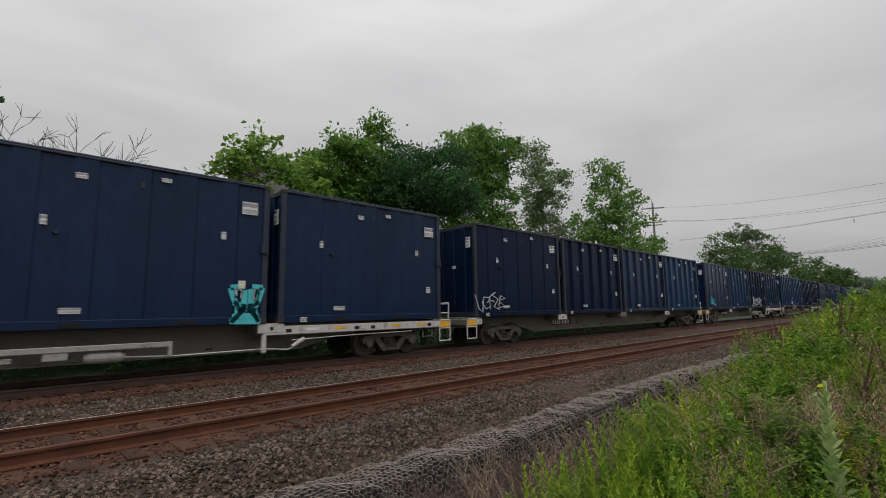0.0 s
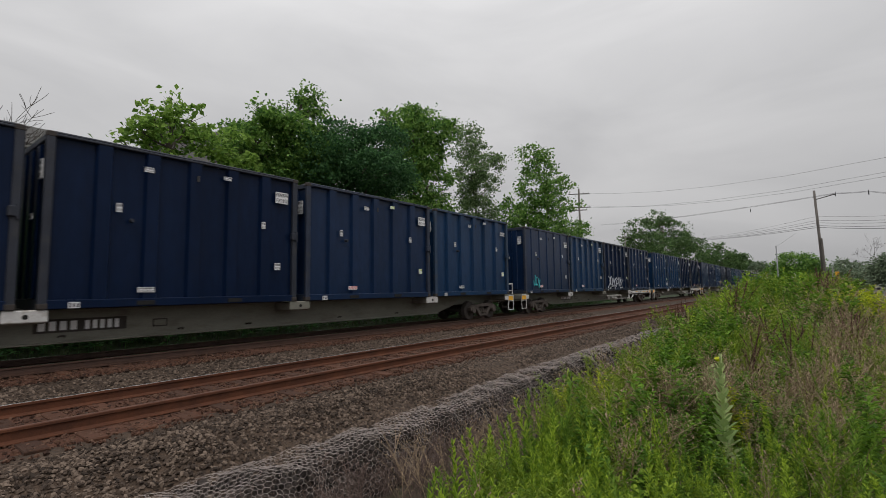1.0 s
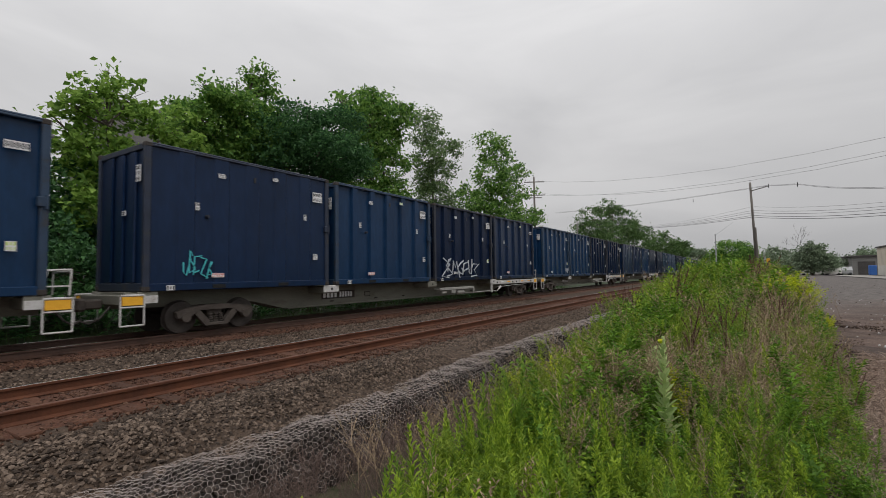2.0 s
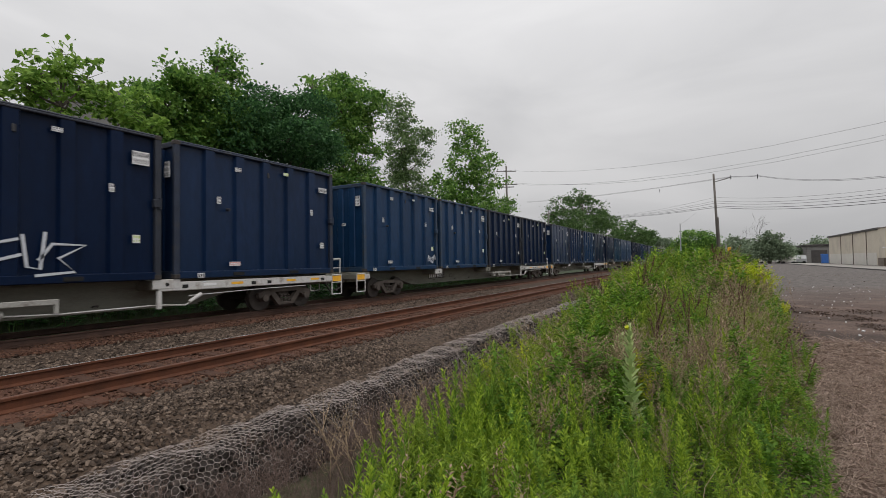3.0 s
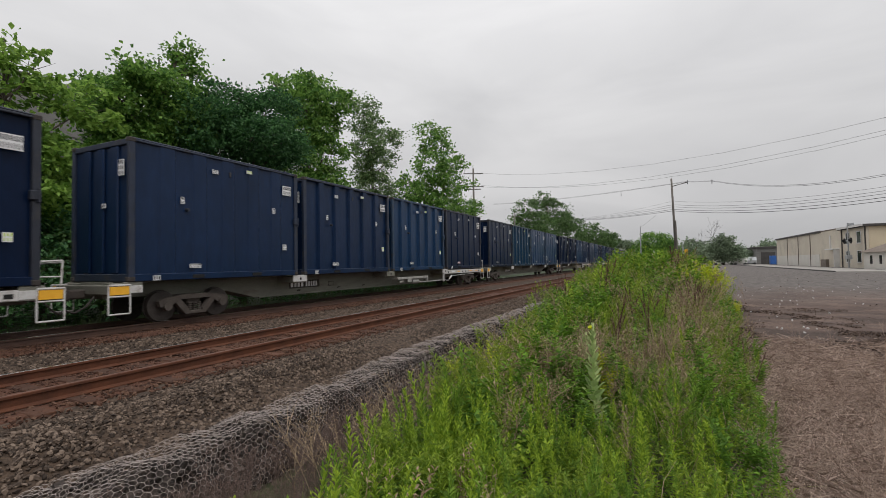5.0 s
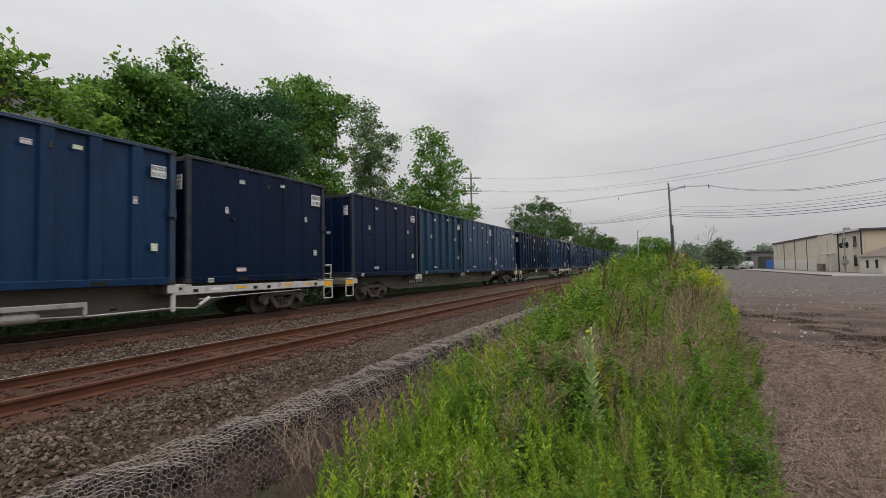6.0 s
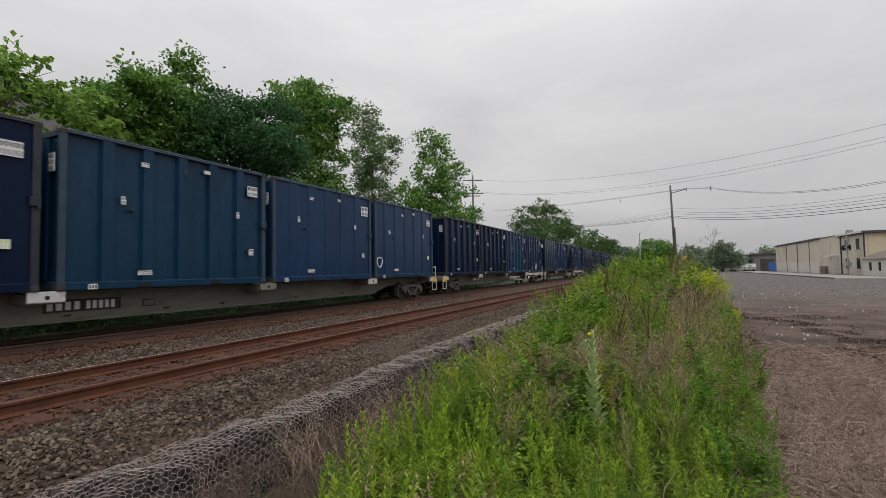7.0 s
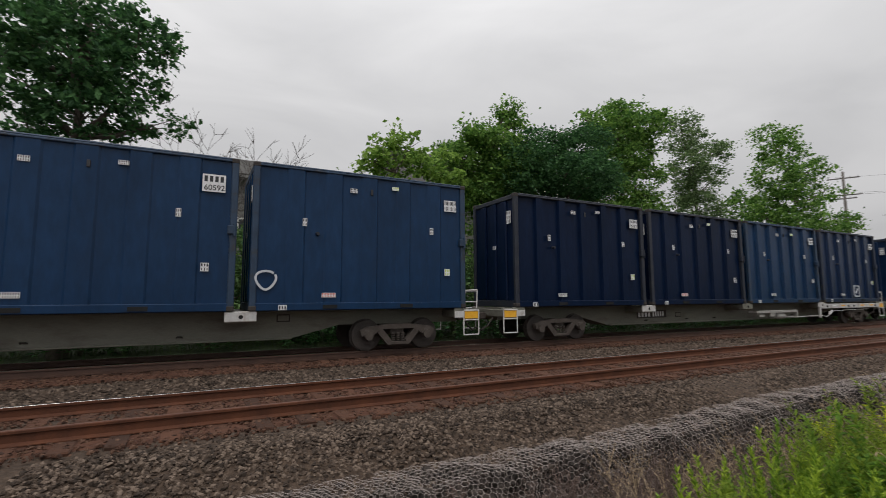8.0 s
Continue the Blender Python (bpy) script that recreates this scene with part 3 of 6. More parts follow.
def leaf_cloud(name, centres, size, mat, r_, tilt=0.7):
    n = len(centres)
    m = np.zeros((n, 3, 4))
    m[:, :, :3] = rotations(r_, n, tilt) * (size * r_.uniform(0.6, 1.3, n))[:, None, None]
    m[:, :, 3] = centres
    v, f = scatter(LEAF_V, LEAF_F, m)
    return cloud_mesh(name, v, f, mat)


def tree(x, y, lobes, leaf_kind, label, seed, count=9000, size=0.22, trunk=0.22, base=-0.4, clump=0.55, name="tree", lean=0.0):
    """lobes: (dx, dy, z, radius across, radius up) from the trunk's foot; the crown is clumps of leaves on the lobes' skins."""
    r_ = np.random.default_rng(seed)
    t = new(name)
    t.location = (x, y, base)
    tagged(t, label, "tree", group="trees beside the railway")
    top = max(l[2] for l in lobes) * 0.94
    wood = Shape()
    spine = [Vector((0, 0, 0))]
    steps = 6
    for i in range(1, steps + 1):
        spine.append(Vector((lean * i / steps + r_.normal(0, 0.12), r_.normal(0, 0.12), top * i / steps)))
    for i in range(steps):
        wood.tube(spine[i], spine[i + 1], trunk * (1 - i / (steps + 1)), trunk * (1 - (i + 1) / (steps + 1)), 8, False)
    cs, wsum = [], sum(l[3] ** 2 * l[4] for l in lobes)
    for dx, dy, z, rr, rz in lobes:
        c = Vector((dx, dy, z))
        k = min(steps - 1, max(1, int((z - rz * 0.6) / top * steps)))
        p0 = spine[k]
        mid = p0.lerp(c, 0.5) + Vector((0, 0, -0.15 * rr))
        wood.tube(p0, mid, trunk * 0.45, trunk * 0.3, 6, False).tube(mid, c, trunk * 0.3, trunk * 0.14, 6, False)
        for _ in range(7):
            d = Vector(r_.normal(0, 1, 3)).normalized()
            q = c + Vector((d.x * rr, d.y * rr, d.z * rz)) * 0.85
            wood.tube(c.lerp(mid, r_.uniform(0, 0.6)), q, trunk * 0.12, trunk * 0.03, 4, False)
        n = int(count * rr ** 2 * rz / wsum)
        nc = max(10, int(n / 34))
        d = r_.normal(0, 1, (nc, 3))
        d /= np.linalg.norm(d, axis=1)[:, None]
        rad = r_.uniform(0.35, 1.05, nc) ** 0.6
        cc = np.array((dx, dy, z)) + d * rad[:, None] * np.array((rr, rr, rz))
        which = r_.integers(0, nc, n)
        spread = np.array((clump, clump, clump * 0.55)) * r_.uniform(0.5, 1.2, (nc, 1))[which]
        cs.append(cc[which] + r_.normal(0, 0.6, (n, 3)) * spread)
    part("trunk", wood, M_BARK, t)
    part("crown", leaf_cloud("crown", np.concatenate(cs), size, LEAVES[leaf_kind], r_), LEAVES[leaf_kind], t)
    return t


tree(-22.5, 8.99, [(-0.14, -0.13, 10.96, 0.38, 0.54), (-0.11, -0.88, 9.93, 0.89, 0.49), (0.13, 0.66, 10.08, 1.07, 0.65), (0.27, -1.53, 9.08, 0.74, 0.45), (-0.12, -2.09, 8.6, 0.49, 0.26), (0.0, 0.15, 9.12, 1.82, 0.67), (0.29, 2.6, 9.11, 1.21, 0.95), (-0.67, -0.08, 7.46, 1.87, 1.09), (-0.23, 1.16, 6.54, 1.95, 1.14), (0.21, 0.14, 5.12, 1.72, 1.4)], "light",
     "light green young tree with large pointed leaves behind the train", 11, 7600, 0.28, 0.13, -0.45, 0.46)
tree(-25.5, 13.91, [(-0.3, -0.1, 11.43, 0.84, 0.56), (-0.12, -0.18, 10.39, 1.0, 1.0), (0.15, 0.27, 9.36, 1.21, 1.21)], "mid",
     "small green tree beside the gabled house", 19, 4000, 0.26, 0.12, -0.45, 0.5)
tree(-24.0, 15.77, [(-0.14, -1.72, 12.51, 0.39, 0.39), (-0.1, 1.31, 14.14, 0.86, 0.51), (0.12, 1.58, 13.36, 1.03, 0.69), (0.5, -0.57, 11.98, 1.38, 0.81), (-0.23, -1.85, 10.63, 0.97, 1.16), (0.0, 0.38, 11.19, 1.86, 1.24), (0.51, 1.38, 9.7, 2.12, 1.48), (-0.65, -0.51, 8.71, 1.81, 1.6)], "mid",
     "mid green broad tree with a ragged top behind the train", 12, 19000, 0.24, 0.25, -0.45, 0.55)
tree(-21.8, 19.34, [(-0.73, -0.53, 11.5, 2.02, 1.02), (-0.19, -2.23, 10.24, 1.62, 1.11), (0.24, 1.51, 11.32, 2.02, 1.35), (0.94, 0.32, 9.38, 2.6, 1.52), (-0.44, -1.84, 8.77, 1.83, 1.22), (0.0, 2.77, 9.61, 1.85, 1.39)], "dark",
     "dark green dense tree behind the train", 13, 26000, 0.19, 0.25, -0.45, 0.5)
tree(-25.0, 28.39, [(-0.77, 0.02, 16.36, 2.14, 0.97), (-0.09, -3.39, 15.29, 0.74, 0.58), (0.25, 2.02, 15.72, 2.08, 1.63), (0.8, -1.06, 14.19, 2.23, 1.67), (-0.46, 2.22, 13.49, 1.93, 1.78), (0.0, -1.07, 11.92, 2.35, 1.94), (0.49, 1.26, 10.62, 2.03, 1.74), (0.3, -2.6, 9.2, 2.2, 1.7), (0.2, 1.0, 8.2, 2.6, 1.7)], "mid",
     "rounded bright green broadleaf tree behind the train", 14, 18000, 0.3, 0.28, -0.45, 0.6)
tree(-27.0, 40.5, [(-0.62, -1.15, 18.28, 1.73, 0.93), (-0.24, -1.51, 16.61, 1.96, 1.35), (0.23, 1.72, 15.57, 1.95, 1.12), (0.7, -1.91, 13.64, 1.94, 1.76), (-0.54, 0.26, 12.19, 2.26, 1.53), (0.0, 3.04, 13.59, 1.33, 0.95), (0.52, -0.45, 10.08, 2.15, 1.61)], "grey",
     "slender grey-green tree with an airy crown", 15, 11000, 0.26, 0.2, -0.45, 0.6)
tree(-26.0, 55.25, [(-0.72, -2.07, 18.98, 2.0, 0.96), (-0.3, -1.91, 17.11, 2.52, 1.74), (0.28, 2.76, 15.45, 2.31, 1.48), (0.78, -4.7, 13.79, 2.17, 2.09), (-0.42, -8.63, 10.78, 1.77, 1.88), (0.0, -2.08, 11.59, 3.45, 2.15), (0.46, 5.2, 13.4, 1.8, 1.2), (-1.17, 9.6, 10.3, 3.0, 1.6), (0.3, -6.0, 9.0, 2.6, 1.7), (0.2, 2.5, 9.0, 3.0, 1.6)], "mid",
     "tall green tree with stacked clumps of foliage", 16, 13000, 0.36, 0.28, -0.45, 0.8)
tree(-32, 143.06, [(-1.65, 2.26, 21.56, 4.59, 2.47), (-0.55, -20.14, 15.72, 4.55, 3.33), (0.74, 6.77, 18.46, 6.16, 3.99), (1.78, 20.1, 15.75, 4.6, 3.3), (-1.74, -10.99, 13.35, 6.6, 3.55), (0, 6, 13.0, 8.0, 4.0), (0, 26, 11.5, 7.0, 3.6), (0, -16, 10.0, 7.0, 3.5)], "deep",
     "rounded green tree far along the line", 18, 17000, 0.6, 0.35, -0.45, 1.2)
tree(-30, 220.29, [(-1.86, -38.2, 16.23, 5.17, 3.02), (-0.68, -0.68, 15.75, 5.64, 3.59), (0.67, 49.08, 14.81, 5.6, 3.73), (3.54, -10.19, 11.27, 9.83, 4.42), (0, 24, 10.0, 11.0, 4.6)], "deep",
     "row of green trees far along the line", 21, 9000, 0.9, 0.35, -0.45, 1.8)
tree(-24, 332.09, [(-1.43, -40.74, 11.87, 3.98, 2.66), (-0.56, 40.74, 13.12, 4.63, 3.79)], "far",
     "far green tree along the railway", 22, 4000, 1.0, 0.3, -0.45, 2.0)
tree(-21, -4.29, [(-0.87, -1.89, 11.89, 2.42, 1.21), (-0.26, 0.19, 12.7, 2.14, 1.07), (0.17, 1.85, 12.0, 1.38, 1.07), (0.75, -0.21, 10.81, 2.1, 1.15), (-0.44, -1.28, 9.71, 1.82, 1.01), (0.0, 1.41, 9.95, 1.52, 0.83), (0.45, 0.25, 8.73, 1.89, 0.73), (-0.48, 2.38, 8.99, 1.33, 0.49), (-0.19, -1.63, 8.08, 1.59, 0.69), (0.29, -1.07, 6.63, 2.4, 1.2)], "dark",
     "large dark green tree with spreading layered branches", 23, 15000, 0.24, 0.35, -0.45, 0.42)
# dark understorey that closes the gaps beneath the crowns
for i, (xx, yy, hh) in enumerate(((-25.5, 8.2, 7.6), (-26.0, 11.6, 8.4), (-28.5, 24.0, 10.6), (-28.5, 33.0, 10.4), (-29.0, 44.0, 9.8), (-29.5, 51.0, 10.2), (-25.5, 4.6, 6.4))):
    tree(xx, yy, [(0, 0, hh - 1.4, 2.6, 1.5), (0.2, 2.4, hh - 2.4, 2.6, 1.7), (-0.2, -2.5, hh - 2.6, 2.6, 1.7), (0, 0.6, hh - 4.2, 3.6, 1.8)], ("dark", "mid")[i % 2], "dense green understorey tree behind the train", 40 + i, 9000, 0.24, 0.16, -0.45, 0.55)
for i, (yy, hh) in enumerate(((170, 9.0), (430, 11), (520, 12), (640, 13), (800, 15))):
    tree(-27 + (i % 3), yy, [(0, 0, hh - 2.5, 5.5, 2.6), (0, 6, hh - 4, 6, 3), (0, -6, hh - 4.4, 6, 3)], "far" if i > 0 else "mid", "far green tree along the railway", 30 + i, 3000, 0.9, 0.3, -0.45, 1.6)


# ---- the train ----
SPEED, PITCH, FRONT = 17.4966, 27.0827, 13.554
C_LEN, C_W, C_H, C_STEP = 6.06, 2.60, 3.71, 6.39
DECK_Z = 0.163 + 1.16


def container(kind, ribbed):
    """A tall open-top waste container; the origin is under its middle, y along its length, the doors at the far end."""
    body_m, post_m = BLUES[kind], POSTS[kind]
    c = new("waste_container")
    hx, hy = C_W / 2, C_LEN / 2
    rec, slope = (0.125, 0.045) if ribbed else (0.06, 0.06)
    part("body", Shape().box(-hx + rec, -hy + 0.07, 0.10, hx - rec, hy - 0.07, C_H - 0.07, 0.01), body_m, c)
    bw = 0.27 if ribbed else 0.40
    for sx in (-1, 1):
        x0, x1 = sorted((sx * (hx - rec - 0.01), sx * (hx - 0.02)))
        ribs = [-hy + 1.05 + i * 0.99 for i in range(5)]
        for y in ribs:
            rib = Shape()
            o, q = (x1, x0) if sx > 0 else (x0, x1)
            zs = (0.19, C_H - 0.085)
            w2 = bw / 2
            p = [(q, y - w2 - slope), (o, y - w2), (o, y + w2), (q, y + w2 + slope)]
            rib.add([(a, b, z) for z in zs for a, b in p], [(0, 1, 5, 4), (1, 2, 6, 5), (2, 3, 7, 6), (0, 3, 2, 1), (4, 5, 6, 7), (0, 4, 7, 3)])
            part("rib", rib, body_m, c)
        part("top_rail", Shape().box(min(sx * (hx - 0.12), sx * hx), -hy + 0.1, C_H - 0.085, max(sx * (hx - 0.12), sx * hx), hy - 0.1, C_H - 0.03, 0.015)
             .tube((sx * (hx - 0.05), -hy + 0.1, C_H - 0.01), (sx * (hx - 0.05), hy - 0.1, C_H - 0.01), 0.035, n=8), post_m, c)
        br = part("bottom_rail", Shape().box(min(sx * (hx - 0.14), sx * (hx - 0.005)), -hy + 0.12, 0.0, max(sx * (hx - 0.14), sx * (hx - 0.005)), hy - 0.12, 0.19, 0.015), body_m, c)
        # fork pockets are black plates that stand in for their unlit hollows
        for y in (-1.06, 1.10):
            part("fork_pocket", Shape().box(sx * (hx - 0.003) - 0.012, y - 0.19, 0.035, sx * (hx - 0.003) + 0.012, y + 0.19, 0.135, 0.005), M_BLACK, br, "dark fork-lift pocket")
    for sy in (-1, 1):
        for sx in (-1, 1):
            post = Shape().box(min(sx * (hx - 0.13), sx * (hx + 0.003)), min(sy * (hy - 0.16), sy * hy), 0, max(sx * (hx - 0.13), sx * (hx + 0.003)), max(sy * (hy - 0.16), sy * hy), C_H, 0.02)
            pm = part("end_post", post, post_m, c, "scuffed corner post")
            for z in (0.0, C_H - 0.12):
                part("corner_casting", Shape().box(min(sx * (hx - 0.16), sx * (hx + 0.012)), min(sy * (hy - 0.17), sy * (hy + 0.008)), z - (0.002 if z == 0 else -0.004), max(sx * (hx - 0.16), sx * (hx + 0.012)),
                     max(sy * (hy - 0.17), sy * (hy + 0.008)), z + 0.13, 0.02), M_DARKSTEEL, pm)
        part("end_sill", Shape().box(-hx + 0.13, min(sy * (hy - 0.12), sy * (hy - 0.01)), 0.0, hx - 0.13, max(sy * (hy - 0.12), sy * (hy - 0.01)), 0.2, 0.015), post_m, c)
        part("end_header", Shape().box(-hx + 0.13, min(sy * (hy - 0.12), sy * (hy - 0.01)), C_H - 0.17, hx - 0.13, max(sy * (hy - 0.12), sy * (hy - 0.01)), C_H - 0.02, 0.015), post_m, c)
        for x in (-0.62, 0.0, 0.62):
            part("end_rib", Shape().box(x - 0.17, min(sy * (hy - 0.08), sy * (hy - 0.005)), 0.2, x + 0.17, max(sy * (hy - 0.08), sy * (hy - 0.005)), C_H - 0.17, 0.05), body_m, c)
    # door gear on the far corner post
    for z in (1.95,):
        part("hinge", Shape().box(hx - 0.09, hy - 0.21, z - 0.11, hx + 0.05, hy - 0.04, z + 0.11, 0.02).tube((hx + 0.03, hy - 0.05, z - 0.15), (hx + 0.03, hy - 0.05, z + 0.15), 0.035, n=8), post_m, c)
    # roof tarp just under the rails
    part("cover", Shape().box(-hx + 0.13, -hy + 0.12, C_H - 0.12, hx - 0.13, hy - 0.12, C_H - 0.075, 0.01), M_DARKSTEEL, c, "dark cover sheet")
    return c


def decal(parent, y, z, w, h, rows, ink, x=C_W / 2, name="decal", end=False, label="white decal with unreadable print"):
    """A thin white plate with bars of print on the container's near side, or on its near end."""
    def bx(a0, z0, a1, z1, d0, d1):
        return Shape().box(x + d0, a0, z0, x + d1, a1, z1) if not end else Shape().box(a0, -C_LEN / 2 - d1, z0, a1, -C_LEN / 2 - d0, z1)
    p = part(name, bx(y - w / 2, z - h / 2, y + w / 2, z + h / 2, -0.02, 0.006), M_PLATE, parent, label)
    s = Shape()
    for r in range(rows):
        zz = z + h / 2 - h * (r + 0.5) / rows
        n = 9 if name == "number_panel" else max(3, int(w / h * rows * 1.6))
        for i in range(n):
            a = y - w / 2 + w * (i + 0.5) / n
            ww, hh = w / n * (0.17 + 0.10 * ((i * 3 + r) % 3 == 0)), h / rows * (0.36 - 0.06 * ((i + r) % 2))
            b_ = bx(a - ww, zz - hh, a + ww, zz + hh, 0.004, 0.009)
            s.add(b_.v, b_.f)
    tagged(part("print", s, ink, p), kind="stuff")
    return p


def dress(c, r_, number_style):
    """Decals in the places where these containers carry them."""
    hy = C_LEN / 2
    j = lambda s: r_.normal(0, s)
    if number_style:
        decal(c, 2.48 + j(0.04), 3.05 + j(0.02), 0.40, 0.33 if number_style == 1 else 0.17, 2 if number_style == 1 else 1, M_INK, name="number_panel", label="white panel with a stencilled number")
    decal(c, (-1.08 if r_.random() < 0.6 else -0.45) + j(0.04), 3.20 + j(0.02), 0.20, 0.12, 2, M_INK)
    decal(c, 0.74 + j(0.08), 3.38 + j(0.05), 0.20, 0.10, 2, M_LIME if r_.random() < 0.4 else M_INK)
    decal(c, -1.68 + j(0.05), 2.25 + j(0.03), 0.11, 0.20, 2, M_INK)
    decal(c, 1.88 + j(0.05), 2.24 + j(0.03), 0.11, 0.19, 2, M_INK)
    decal(c, 2.42 + j(0.04), 1.03 + j(0.03), 0.17, 0.20, 2, M_LIME if r_.random() < 0.5 else M_INK)
    decal(c, -1.12 + j(0.04), 0.385, 0.36, 0.12, 2, M_REDINK if r_.random() < 0.6 else M_INK)
    decal(c, -2.30 + j(0.05), 0.075, 0.20, 0.13, 1, M_INK)
    part("vent_cap", Shape().box(C_W / 2 - 0.02, 0.01, 3.14, C_W / 2 + 0.012, 0.08, 3.30, 0.01), M_INK, c, "small dark vent cap")
    part("lift_lug", Shape().tube((C_W / 2 - 0.05, -1.42, 1.98), (C_W / 2 + 0.06, -1.42, 1.98), 0.055, 0.04, 10), POSTS["dark"], c, "stubby dark lug on the side wall")
    decal(c, 0.95, 2.95, 0.22, 0.42, 3, M_INK, end=True)
    decal(c, 0.1 + j(0.1), 2.0, 0.18, 0.12, 1, M_INK, end=True)


def spray(parent, pts_lists, width, mat, name="graffiti", label=""):
    """Graffiti strokes: thin mitred ribbons on the near side; points are (y, z)."""
    s = Shape()
    x = C_W / 2 + 0.004
    for pts in pts_lists:
        p = [Vector(q) for q in pts]
        rim = []
        for i, q in enumerate(p):
            a, b = p[max(0, i - 1)], p[min(len(p) - 1, i + 1)]
            d = (b - a).normalized()
            n = Vector((-d.y, d.x)) * width / 2
            rim.append((q + n, q - n))
        for (a0, b0), (a1, b1) in zip(rim, rim[1:]):
            s.add([(x, a0.x, a0.y), (x, a1.x, a1.y), (x, b1.x, b1.y), (x, b0.x, b0.y), (x - 0.03, a0.x, a0.y), (x - 0.03, a1.x, a1.y), (x - 0.03, b1.x, b1.y), (x - 0.03, b0.x, b0.y)],
                  [(0, 1, 2, 3), (0, 4, 5, 1), (3, 2, 6, 7)])
    return tagged(part(name, s, mat, parent, label), kind="stuff")


LETTERS = [[(0, 0), (0.05, 1), (0.7, 0.85), (0.1, 0.5), (0.8, 0.2), (0, 0)], [(0.75, 1), (0, 0.95), (0.05, 0), (0.03, 0.5), (0.6, 0.55)], [(0, 0), (0.3, 1), (0.5, 0.4), (0.75, 1.05), (1, 0)],
           [(0, 1), (0.1, 0.1), (0.6, 0), (0.85, 1)], [(0, 0.95), (0.8, 1), (0, 0), (0.95, 0.05)], [(0.8, 0.9), (0.2, 1), (0, 0.5), (0.25, 0), (0.85, 0.15), (0.8, 0.5), (0.5, 0.5)]]


def scribble(y, z, w, h, n, seed):
    """Unreadable tag strokes, each a bent line leaning into the next."""
    r_ = np.random.default_rng(seed)
    out = []
    for i in range(n):
        a, cw = y + w * i / n, w / n * 1.35
        tilt = r_.uniform(-0.1, 0.2)
        out.append([(a + cw * (p + tilt * q + r_.normal(0, 0.15)), z + h * (q + r_.normal(0, 0.15))) for p, q in LETTERS[(seed + i * 2 + i // 3) % 6]])
    return out


